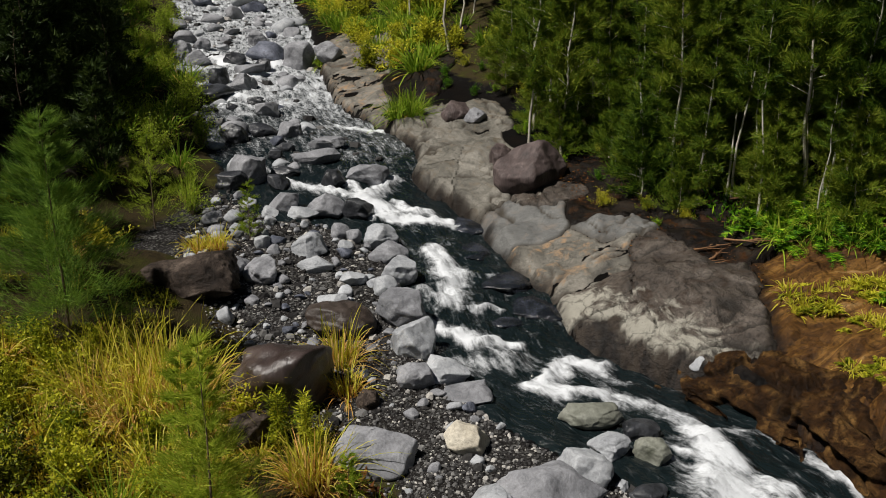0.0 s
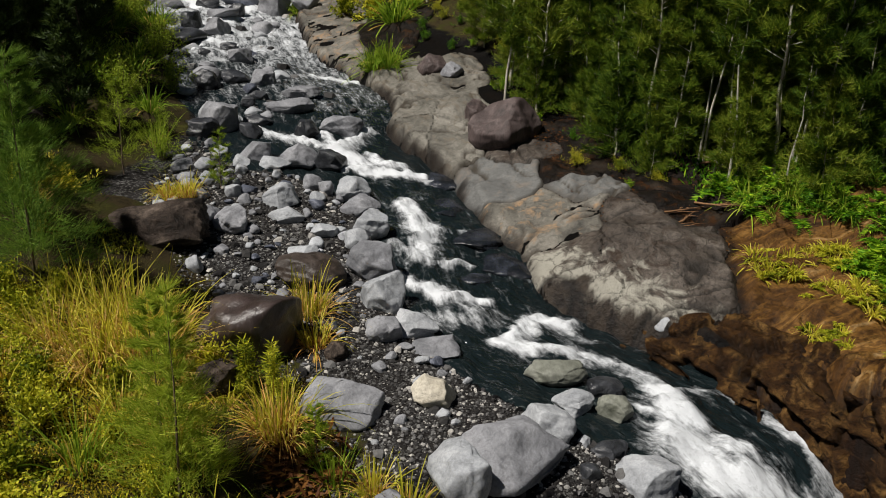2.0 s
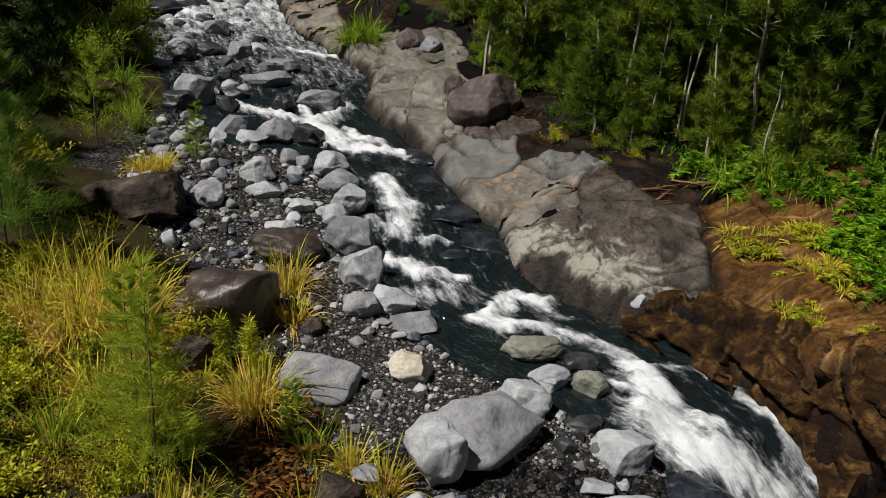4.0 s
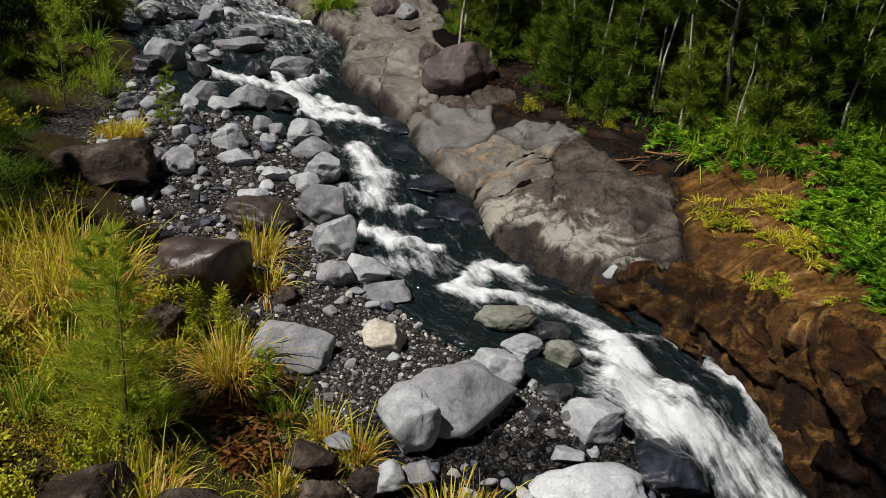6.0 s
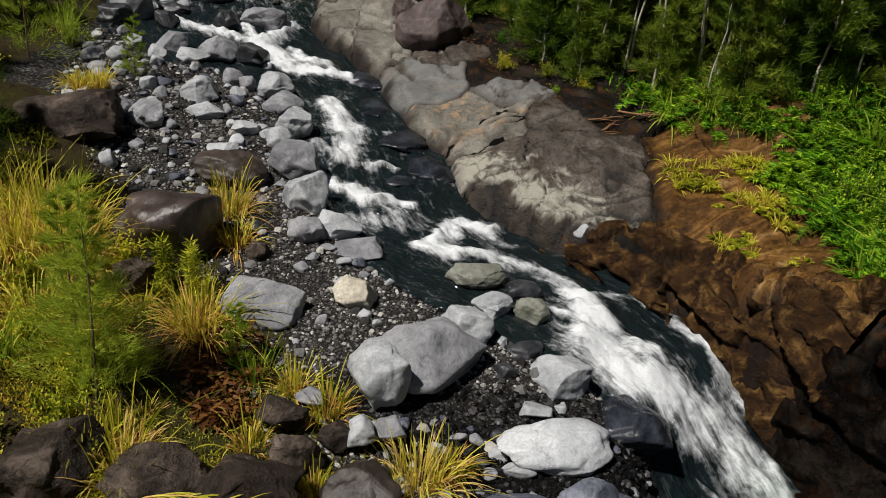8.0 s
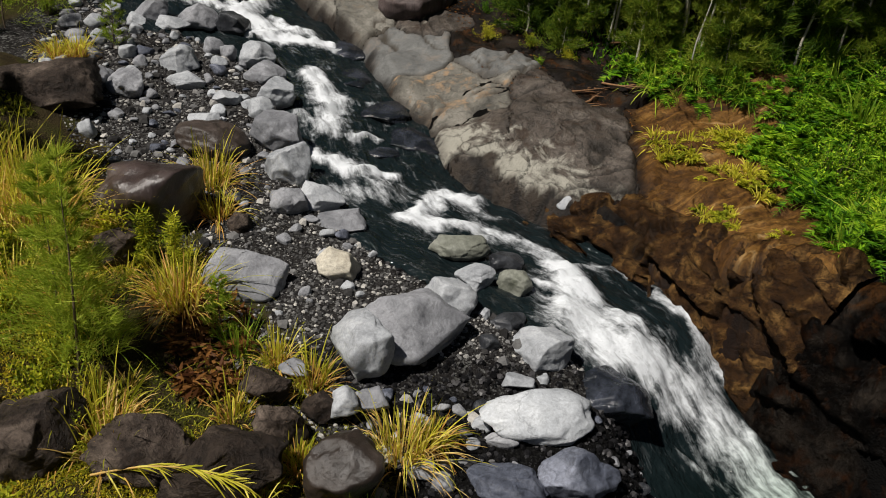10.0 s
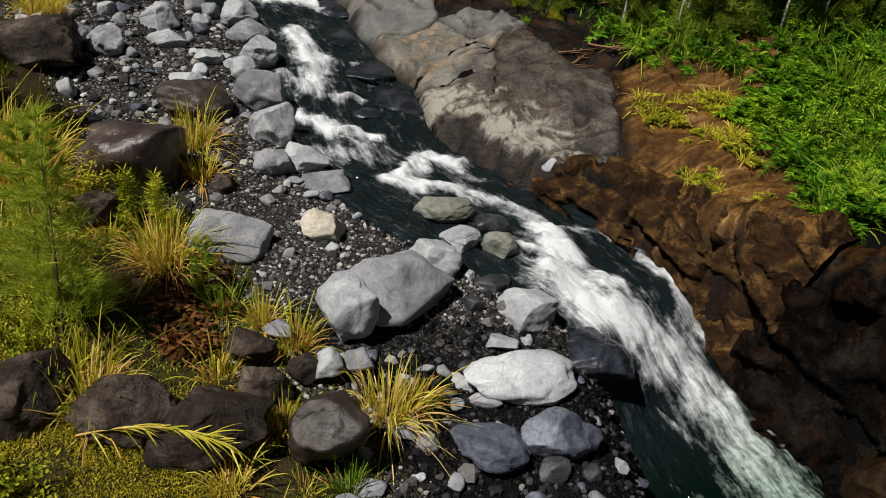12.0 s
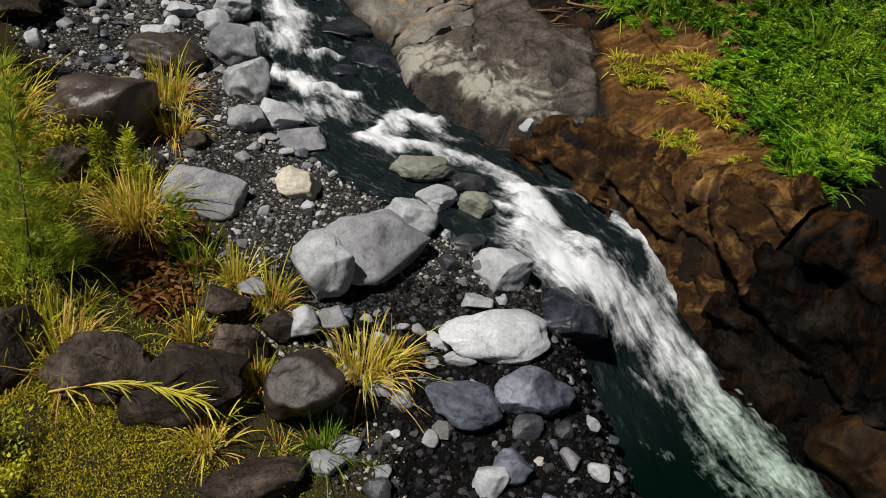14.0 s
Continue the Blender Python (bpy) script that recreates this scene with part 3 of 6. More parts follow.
foam(6.78, 14.13, 7.39, 13.69, 0.40, 0.80)
foam(6.74, 13.34, 7.61, 13.16, 0.77, 1.20)
foam(7.61, 13.16, 8.17, 12.76, 0.83, 1.20)
foam(7.21, 12.61, 8.17, 12.76, 0.51, 1.10)
foam(7.00, 16.27, 7.76, 15.58, 0.15, 0.58)
foam(7.76, 15.58, 8.17, 15.10, 0.17, 0.68)
foam(8.08, 15.32, 8.35, 14.62, 0.24, 0.88)
foam(8.35, 14.62, 8.46, 13.98, 0.30, 0.88)
foam(8.52, 14.32, 8.79, 13.74, 0.30, 0.78)
foam(7.36, 14.26, 7.87, 13.77, 0.21, 0.48)
foam(8.20, 13.89, 8.20, 13.21, 0.21, 0.58)
foam(8.17, 12.76, 8.77, 12.14, 0.92, 1.15)
foam(8.77, 12.14, 9.18, 11.33, 0.92, 1.10)
foam(9.18, 11.33, 9.55, 10.39, 0.98, 1.05)
foam(9.55, 10.39, 9.93, 9.36, 1.06, 1.00)
foam(8.07, 11.59, 8.68, 10.39, 0.35, 0.60)
foam(7.21, 11.87, 8.02, 11.45, 0.18, 0.70)
foam(7.06, 10.46, 7.80, 10.35, 0.18, 0.50)
foam(8.35, 10.50, 8.92, 9.31, 0.49, 0.70)
foam(3.26, 12.12, 3.58, 12.05, 0.18, 0.90)
foam(10.40, 8.20, 10.20, 5.00, 1.50, 1.00)
foam(2.69, 12.31, 3.32, 12.17, 0.26, 0.56)


def foam_at(x, y):
    out = np.full(np.shape(x), 0.0)
    x = x + 0.16 * lump(x, y, 0.35, 1.0)
    y = y + 0.16 * lump(x, y, 0.35, 5.0)
    for x0, y0, x1, y1, r, s in FOAM:
        dx, dy = x1 - x0, y1 - y0
        t = np.clip(((x - x0) * dx + (y - y0) * dy) / (dx * dx + dy * dy + 1e-9), 0, 1)
        d = np.hypot(x - x0 - t * dx, y - y0 - t * dy)
        out = np.maximum(out, s * (1 - smooth(0.1 * r, 1.7 * r, d)))
    return out


# ---- the water ----
def build_water():
    near = fine(RIVER, 0.09)
    keep = near[:, 1] < 90
    line = near[keep & (near[:, 1] > -20)]
    # even steps near, wider far
    pick, last = [0], 0
    for i in range(1, len(line)):
        if np.hypot(*(line[i] - line[last])[:2]) > (0.085 if 4 < line[i, 1] < 36 else 0.25):
            pick.append(i)
            last = i
    line = line[pick]
    tan = np.gradient(line[:, :2], axis=0)
    for _ in range(3):
        tan[1:-1] = (tan[:-2] + tan[1:-1] * 2 + tan[2:]) / 4
    tan /= np.linalg.norm(tan, axis=1, keepdims=True)
    nrm = np.stack([-tan[:, 1], tan[:, 0]], 1)        # towards the right bank when looking upstream is minus
    n = 81
    u = np.linspace(-1, 1, n)
    reach = line[:, 2] + 1.1
    X = line[:, 0, None] + nrm[:, 0, None] * u * reach[:, None]
    Y = line[:, 1, None] + nrm[:, 1, None] * u * reach[:, None]
    s = np.concatenate([[0], np.cumsum(np.hypot(*np.diff(line[:, :2], axis=0).T))])
    Z = np.repeat(line[:, 3, None], n, 1)
    # the sheet dips under the bar on its left edge
    sink = -u * reach[:, None]
    Z = Z - 0.5 * smooth(line[:, 2, None] + 0.1, line[:, 2, None] + 1.0, sink) * smooth(11.5, 13.5, Y) * (1 - smooth(24, 27, Y))
    fo = foam_at(X, Y)
    # rapids, then beyond y 29 extra grey painted for the sky's reflection
    lively_and_sky = smooth(12, 16, Y) * (1 - smooth(28, 31, Y)) + 1.15 * smooth(29, 32, Y) + 1.1 * smooth(36, 44, Y)
    rough_w = 0.025 + 0.05 * np.clip(fo, 0, 1) + 0.035 * lively_and_sky
    U, S = u * reach[:, None], np.repeat(s[:, None], n, 1)
    Z = Z + 1.5 * rough_w * fbm(X, Y, 0.55, 41, 4) + 0.5 * rough_w * lump(U, S * 0.5, 0.45, 3.0) + 0.06 * lump(X, Y, 1.1, 9.0) + 0.10 * smooth(0.3, 1.0, fo) + 0.06 * smooth(0.2, 0.9, fo) * fbm(X, Y, 0.28, 43, 4)
    me = mesh_of("river", np.stack([X, Y, Z], -1).reshape(-1, 3), grid_faces(n, len(line)), WATER)
    # the raise beyond y 30 is painted sky reflection, not foam
    float_layer(me, "foam", (1.0 * fo - 0.34 + 0.27 * lively_and_sky + 0.08 * smooth(12.5, 14.5, Y) + 0.30 * smooth(30, 36, Y)).ravel())
    float_layer(me, "pool", np.repeat(1 - smooth(10.0, 12.8, line[:, 1]), n))
    uvl = me.uv_layers.new(name="flow")
    flat = np.stack([(u * reach[:, None]).ravel(), np.repeat(s, n)], 1)
    idx = np.empty(len(me.loops), np.int32)
    me.loops.foreach_get("vertex_index", idx)
    uvl.data.foreach_set("uv", flat[idx].astype(np.float32).ravel())
    return tagged(new("water", me), "dark clear mountain stream with white churning rapids", "water", kind="structure")


build_water()


# ---- bedrock slabs of the right bank ----
SLABS = []


def slab(x, y, rx, ry, turn, kind, label):
    SLABS.append((x, y, rx, ry, radians(turn), kind, label))


slab(-4.91, 43.35, 2.76, 5.92, -12, "buff", "pale cracked bedrock slab beside the stream")
slab(-4.59, 51.84, 1.88, 4.84, 0, "buff", "pale bedrock slab under bright shrubs")
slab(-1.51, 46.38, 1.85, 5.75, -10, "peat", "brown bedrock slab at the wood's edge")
slab(-0.21, 34.55, 2.01, 3.85, -8, "slab", "pale grey bedrock slab with thin cracks")
slab(0.02, 30.11, 1.36, 2.48, -5, "slab", "pale bedrock slab with a rounded rim")
slab(1.31, 31.28, 1.08, 3.93, -5, "slab", "pale bedrock slab beside a dark boulder")
slab(2.69, 26.00, 1.73, 1.45, -6, "ash", "smooth ash-grey slab sloping to the water")
slab(3.70, 23.30, 2.10, 1.75, 22, "buff", "light slab with ochre tones and a crack")
slab(5.25, 24.75, 1.25, 0.75, 6, "ash", "grey slab with a straight edge")
slab(4.20, 27.60, 1.70, 1.05, 12, "dome", "grey brown slab beside a boulder")
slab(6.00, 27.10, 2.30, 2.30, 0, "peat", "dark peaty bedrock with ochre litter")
slab(6.30, 22.50, 1.30, 1.33, 0, "dome", "brown bedrock slab")
slab(3.87, 21.14, 1.39, 1.49, 12, "dome", "reddish brown slab with a bleached rim")
slab(6.60, 19.95, 2.58, 2.60, -5, "dome", "large dark domed slab with a bleached foot")
slab(4.55, 19.30, 1.31, 1.27, 10, "dome", "grey slab with pale water-worn foot")
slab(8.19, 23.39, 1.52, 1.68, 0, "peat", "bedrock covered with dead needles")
slab(9.95, 19.26, 2.79, 3.27, -30, "rust", "rust-brown bedded ledge above the falls")
slab(8.14, 17.35, 1.12, 2.06, -40, "rust", "brown layered ledge with sharp bedding")
slab(9.50, 15.40, 1.70, 1.90, -35, "rust", "rounded rust-brown ledge")
slab(11.30, 21.30, 1.90, 0.95, 8, "rust", "brown bedded rock between ferns")
slab(7.30, 17.23, 1.33, 0.79, -25, "peat", "dark brown rock shelf at the water")


def build_slabs():
    xs = np.arange(-9, 17, 0.075)
    ys = np.concatenate([np.arange(5, 33, 0.075), np.arange(33, 57, 0.16)])
    X, Y = np.meshgrid(xs, ys)
    wx = X + 0.5 * fbm(X, Y, 2.4, 11, 6)
    wy = Y + 0.5 * fbm(X, Y, 2.4, 12, 6)
    dist = []
    for x, y, rx, ry, a, *_ in SLABS:
        c, s_ = math.cos(a), math.sin(a)
        dx, dy = wx - x, wy - y
        dist.append(((np.abs((dx * c + dy * s_) / rx)) ** 5.0 + (np.abs((-dx * s_ + dy * c) / ry)) ** 5.0) ** (1 / 5.0))
    dist = np.array(dist)
    first = dist.min(0)
    near = dist.argmin(0)
    Z0 = ground_height(X, Y)
    sd, hf, lv = river_at(X, Y)
    ripple0 = fbm(X, Y, 0.9, 24, 4)
    rim = 0.72 * (1 - smooth(0.9, 2.3, sd - hf)) * smooth(-0.5, 0.1, sd - hf) + 0.10 * (1 - smooth(1.5, 4.0, sd - hf))
    wet_edge = 1 - smooth(0.10, 0.40, sd - hf + 0.25 * ripple0)
    # darker band on the dome within about 0.7 m of the water
    dark_foot = 1 - smooth(0.58, 0.74, sd - hf + 0.5 * ripple0 + 0.12 * fbm(X, Y, 0.3, 25, 3))
    wet_front = 1 - smooth(0.3, 1.15, sd - hf + 0.5 * ripple0)
    ripple = fbm(X, Y, 1.6, 21, 5)
    ridged = 1 - 2 * np.abs(fbm(X, Y, 1.9, 22, 5))
    ring = np.hypot(X - 11.6, 1.05 * (Y - 13.0))
    along = 5.0 * np.arctan2(Y - 13.0, X - 11.6)
    # thin meandering joints, drawn out down the slope of the bank
    joint = np.minimum(np.abs(fbm(X * 1.0 + 0.45 * Y, Y * 0.40 - 0.3 * X, 1.5, 61, 3)), np.abs(fbm(X * 0.5, Y * 1.1, 2.3, 62, 3)) * 1.3)
    ring_bed = 1.6 * ring + 0.9 * fbm(X, Y, 3.0, 30, 3) + 0.06 * fbm(X, Y, 0.6, 31, 3)
    ring_amp = np.clip(fbm(X, Y, 2.0, 50, 2), 0, 1)
    ring_chop = 0.6 * fbm(X, Y, 0.9, 33, 3)
    grit, fine_grit = fbm(X, Y, 0.45, 70, 3), np.abs(fbm(X, Y, 0.9, 71, 3))
    plate_bed = (0.55 * X - 0.84 * Y) * 0.75 + 1.1 * fbm(X, Y, 2.6, 32, 5)
    plate_amp = 0.20 * np.clip(0.15 + fbm(X, Y, 1.9, 51, 2), 0, 1)
    groove = (1 - smooth(0.016, 0.055, joint)) * smooth(-0.45, 0.1, fbm(X, Y, 3.0, 63, 2))
    for k, (x, y, rx, ry, a, kind, label) in enumerate(SLABS):
        r = min(rx, ry)
        layered = kind == "rust"
        fused = kind in ("rust", "dome", "peat", "slab")
        others = [j for j in range(len(SLABS)) if (SLABS[j][5] != kind if fused else j != k)]
        own = [j for j in range(len(SLABS)) if j not in others]
        gap = np.minimum((dist[others].min(0) - dist[own].min(0)) * 0.5, 1.25 - first) * (1.3 if fused else r)
        inside = (near == k) & (first < 1.25)
        if inside.sum() < 20:
            continue
        ease = smooth(0.0, 0.22, gap)
        seam = (1 - smooth(0.02, 0.12, gap)) * 0.9
        if layered:
            bed = ring_bed
            ph = bed % 1.0
            thin = (bed * 3.7 + 0.35 * grit) % 1.0
            rib = smooth(0.0, 0.10, ph) * (1.15 - 0.8 * ph) + 0.32 * smooth(0.0, 0.15, thin) * (1 - thin)
            front = 1 - smooth(0.8, 2.6, sd - hf)
            amp = 0.08 + 0.26 * ring_amp + 0.10 * front
            # short breaks across the beds
            chop = ((along * 1.3 + 2.2 * np.floor(bed) * 0.37 + ring_chop) % 1.0)
            block = smooth(0.0, 0.12, np.minimum(chop, 1 - chop))
            h = 0.05 + amp * rib * (0.55 + 0.45 * np.where(front > 0.3, block, 1.0)) + 0.11 * ripple + 0.06 * ridged + 0.04 * grit
            h = h * ease + 0.03
            seam = np.maximum(seam, np.maximum((1 - smooth(0.0, 0.08, np.minimum(ph, 1 - ph))) * smooth(0.08, 0.2, amp), 0.4 * (1 - smooth(0.0, 0.12, thin))))
        else:
            bed = plate_bed
            step = bed % 1.0
            hump = 0.30 * np.clip(1 - ((X - 6.6) / 3.3) ** 2 - ((Y - 19.9) / 3.4) ** 2, 0, 1) if kind == "dome" else 0.0
            drop = 0.0 if fused else ((k * 0.618) % 1.0 - 0.5) * 0.10
            amp = plate_amp
            h = 0.10 + (drop + hump) * smooth(0.0, 0.10, gap) - 0.07 * (1 - smooth(0.0, 0.06, gap)) + amp * smooth(0.0, 0.05, step) * (1 - smooth(0.05, 1.0, step))
            h = h + 0.10 * ripple + 0.05 * grit - 0.05 * fine_grit
            h = h - 0.08 * groove
            seam = np.maximum((1 - smooth(0.0, 0.09, gap)) * 0.9, np.maximum(1.0 * groove, 0.6 * (1 - smooth(0.0, 0.06, step)) * smooth(0.05, 0.12, amp)))
        # the rock sinks away under the water
        shore = smooth(-0.45, 0.25, sd - hf)
        h = h * shore - 0.5 * (1 - shore)
        grow = inside.copy()
        for axis, sh in ((0, 1), (0, -1), (1, 1), (1, -1)):
            grow |= np.roll(inside, sh, axis)
        if fused:
            same = np.isin(near, [j for j in range(len(SLABS)) if SLABS[j][5] == kind]) & (first < 1.25)
        else:
            same = inside
        h = np.where(same, h, np.where(first < 1.25, 0.0, -0.14))
        idx = np.full(X.shape, -1)
        idx[grow] = np.arange(grow.sum())
        f = np.stack([idx[:-1, :-1], idx[:-1, 1:], idx[1:, 1:], idx[1:, :-1]], -1).reshape(-1, 4)
        f = f[(f >= 0).all(1)]
        zb = float(ground_height(np.array([x]), np.array([y]))[0])
        v = np.stack([X[grow] - x, Y[grow] - y, (Z0 + h)[grow] - zb], -1)
        me = mesh_of("rock_slab", v, f, ROCK[kind])
        float_layer(me, "rim", rim[grow])
        float_layer(me, "seam", seam[grow])
        float_layer(me, "wet", (wet_front if kind in ("rust", "peat") else np.where(Y < 20.2, dark_foot, wet_edge) if kind == "dome" else wet_edge)[grow])
        if layered:
            float_layer(me, "bed", bed[grow])
            float_layer(me, "along", along[grow])
        ob = tagged(new("rock_slab", me), label, "rock", "bedrock slabs of the bank")
        ob.location = (x, y, zb)


build_slabs()


def build_face(name, y_hi, y_lo, fade_hi, fade_lo, kind, blocks, flat, seed, lift, label):
    """A broken rock face over the stream: blocks pushed in and out along the face itself."""
    line = fine(RIVER, 0.08)
    line = line[(line[:, 1] < y_hi) & (line[:, 1] > y_lo)]
    tan = np.gradient(line[:, :2], axis=0)
    for _ in range(40):
        tan[1:-1] = (tan[:-2] + tan[1:-1] * 2 + tan[2:]) / 4
    tan /= np.linalg.norm(tan, axis=1, keepdims=True)
    q = np.concatenate([np.linspace(-0.4, 0.1, 8), np.linspace(0.1, 1.5, 90)[1:], np.linspace(1.5, 2.5, 20)[1:]])
    off = line[:, 2, None] + q
    X, Y = line[:, 0, None] - tan[:, 1, None] * off, line[:, 1, None] + tan[:, 0, None] * off
    P = np.stack([X, Y, ground_height(X, Y)], -1)
    a, b = np.gradient(P, axis=0), np.gradient(P, axis=1)
    N = np.cross(b, a)
    N /= np.linalg.norm(N, axis=2, keepdims=True) + 1e-9
    N *= np.sign(N[..., 2:] + 1e-6)
    for _ in range(6):
        N[1:-1, 1:-1] = (N[:-2, 1:-1] + N[2:, 1:-1] + N[1:-1, :-2] + N[1:-1, 2:] + N[1:-1, 1:-1]) / 5
    p = P.reshape(-1, 3)
    rng = np.random.default_rng(seed)
    seeds = p[rng.integers(0, len(p), blocks)] + rng.normal(0, 0.3, (blocks, 3))
    push = rng.uniform(-0.22, 0.30, blocks)
    lean = rng.normal(0, 0.16, (blocks, 3))
    w = p + 0.28 * np.stack([noise3(p, 0.8, 7, 3), noise3(p, 0.8, 8, 3), noise3(p, 0.8, 9, 3)], 1)
    gapv = w[:, None] - seeds
    # blocks lie long along the beds, which dip towards the stream
    lay = gapv[..., 2] + 0.35 * gapv[..., 0] - 0.35 * gapv[..., 1]
    d = np.sqrt((gapv**2).sum(2) * 0.6 + (flat * lay) ** 2)
    k = d.argmin(1)
    two = np.partition(d, 1, axis=1)[:, :2]
    crack = smooth(0.0, 0.09, two[:, 1] - two[:, 0])
    disp = lift + (push[k] + (lean[k] * (p - seeds[k])).sum(1)) * crack - 0.10 * (1 - crack) + 0.16 * noise3(p, 1.1, 3, 4) + 0.10 * (1 - 2 * np.abs(noise3(p, 0.45, 4, 5)))
    ends = smooth(*fade_hi, Y.ravel()) * smooth(*fade_lo, Y.ravel()) * smooth(2.5, 1.5, np.tile(q, len(line)))
    v = p + N.reshape(-1, 3) * (disp * ends - 0.12 * (1 - ends))[:, None]
    me = mesh_of(name, v, grid_faces(len(q), len(line)), ROCK[kind])
    float_layer(me, "seam", (1 - crack) * 0.8)
    float_layer(me, "rim", 0.62 * smooth(0.6, 1.5, np.tile(q, len(line))) + 0.3 * smooth(12.0, 13.6, Y.ravel()))
    tagged(new(name, me), label, "rock", kind="structure")


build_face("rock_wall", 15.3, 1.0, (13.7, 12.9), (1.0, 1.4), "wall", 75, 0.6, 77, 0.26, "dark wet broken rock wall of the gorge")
build_face("rock_ledge", 19.2, 11.8, (18.9, 18.0), (12.0, 12.9), "front", 90, 1.9, 78, 0.20, "broken reddish brown face of the bedded ledge")


# ---- boulders ----
def ball(level):
    bm = bmesh.new()
    bmesh.ops.create_icosphere(bm, subdivisions=level, radius=1.0)
    v = np.array([p.co[:] for p in bm.verts])
    f = np.array([[q.index for q in t.verts] for t in bm.faces])
    bm.free()
    return v, f


BALLS = {k: ball(k) for k in (3, 4, 5)}


def boulder_mesh(w, d, h, seed, facets=12, rough=0.2, rounder=0.0, power=2.7):
    """A water-worn boulder of width w, depth d and height h about its middle, with worn faces, dints and broken edges."""
    rng = np.random.default_rng(seed)
    p, f = BALLS[5 if w > 0.8 else 4]
    p = p / (np.abs(p) ** power).sum(1, keepdims=True) ** (1 / power)
    p = p * (1 + rough * noise3(p, 1.1, seed, 2)[:, None])
    for k in range(facets):
        n = rng.normal(size=3) * (1, 1, 0.8) + (0, 0, 0.25)
        n /= np.linalg.norm(n)
        over = p @ n - (rng.uniform(0.55, 0.86) + rounder)
        p = p - n * (np.maximum(over, 0) * rng.uniform(0.8, 1.0))[:, None]
    r = np.linalg.norm(p, axis=1, keepdims=True)
    ridge = 1 - 2 * np.abs(noise3(p, 0.75, seed + 1, 3))
    p = p * (1 + 0.32 * rough * noise3(p, 0.42, seed + 2, 4)[:, None] + 0.16 * rough * ridge[:, None])
    # one or two broken ledges
    for k in range(2):
        n = rng.normal(size=3) + (0, 0, 0.4)
        n /= np.linalg.norm(n)
        s = p @ n - rng.uniform(0.25, 0.6) + 0.12 * noise3(p, 0.5, seed + 5 + k, 2)
        p = p - n * (0.05 * smooth(-0.01, 0.05, s))[:, None]
    lo, hi = p.min(0), p.max(0)
    p = (p - (lo + hi) / 2) / (hi - lo) * (w, d, h)
    me = bpy.data.meshes.new("boulder")
    me.from_pydata(p.tolist(), [], f.tolist())
    me.polygons.foreach_set("use_smooth", np.ones(len(f), bool))
    return me


COUNT = [0]
LABELS = {
    "grey": "weathered grey river boulder, smooth and rounded", "pale": "pale grey water-worn boulder beside the stream",
    "white": "whitish grey boulder with a split running across", "cream": "cream-coloured boulder on dark gravel",
    "blue": "bluish grey boulder with rough worn faces", "dark": "dark wet boulder washed by the stream",
    "olive": "olive-grey rounded boulder at the water's edge", "brown": "dark brown smooth boulder with a dull shine", "gloss": "large dark brown boulder with a dull shine", "wet": "black wet boulder at the foot of the falls",
    "umber": "dark umber boulder in the overgrown bank", "plum": "purplish brown boulder with vertical streaks on bedrock"}


def boulder(x, y, z, w, d, h, kind, turn=0.0, label="", facets=12):
    COUNT[0] += 1
    me = boulder_mesh(w, d, h, COUNT[0] * 7 + 3, 6 if kind in ("brown", "gloss", "olive", "plum", "white") else facets, 0.34 if kind in ("umber", "blue") else 0.24, 0.12 if kind in ("brown", "olive", "plum") else 0.05, 2.15 if kind in ("plum", "olive", "white") else 2.45 if kind in ("brown", "grey") else 2.7)
    me.materials.append(ROCK[kind])
    ob = tagged(new("boulder", me), label or LABELS[kind], "boulder", "river boulders")
    ob.matrix_world = pose(x, y, z, 0, 0, turn)
    return ob


boulder(-15.69, 50.86, 7.64, 1.77, 1.80, 1.61, "grey")
boulder(-15.06, 53.82, 7.88, 1.01, 1.22, 1.01, "grey")
boulder(-14.23, 49.43, 7.31, 1.59, 1.50, 1.26, "grey")
boulder(-12.26, 50.22, 7.28, 1.37, 1.22, 0.98, "dark")
boulder(-12.01, 45.54, 6.62, 1.22, 1.47, 1.22, "dark")
boulder(-10.64, 44.93, 6.45, 1.47, 1.41, 1.22, "grey")
boulder(-8.53, 50.70, 7.40, 1.98, 2.38, 1.98, "grey")
boulder(-6.71, 49.98, 7.57, 1.70, 2.05, 1.70, "grey")
boulder(-10.38, 58.93, 8.41, 1.23, 1.10, 0.91, "grey")
boulder(-12.05, 56.12, 8.16, 1.29, 1.55, 1.29, "grey")
boulder(-10.40, 49.07, 7.01, 0.95, 1.14, 0.95, "dark")
boulder(-8.31, 39.66, 5.68, 1.13, 1.08, 0.94, "grey")
boulder(-9.43, 42.18, 5.87, 0.93, 0.67, 0.45, "dark")
boulder(-8.94, 35.38, 5.27, 1.32, 1.27, 1.10, "dark")
boulder(-7.89, 36.39, 5.25, 1.22, 1.02, 0.78, "dark")
boulder(-6.70, 36.41, 5.22, 1.15, 1.09, 0.95, "grey")
boulder(-10.22, 40.71, 5.75, 0.73, 0.59, 0.44, "dark")
boulder(-4.91, 35.10, 4.90, 1.63, 1.08, 0.67, "grey")
boulder(-5.11, 33.20, 4.70, 2.02, 1.17, 0.77, "grey")
boulder(-6.79, 33.52, 4.76, 0.61, 0.58, 0.51, "dark")
boulder(-6.56, 34.51, 4.87, 0.75, 0.61, 0.45, "dark")
boulder(-7.33, 30.67, 4.62, 1.47, 1.52, 1.42, "grey")
boulder(-6.07, 29.94, 4.36, 0.86, 0.81, 0.70, "dark")
boulder(-6.02, 31.43, 4.47, 1.12, 0.80, 0.52, "dark")
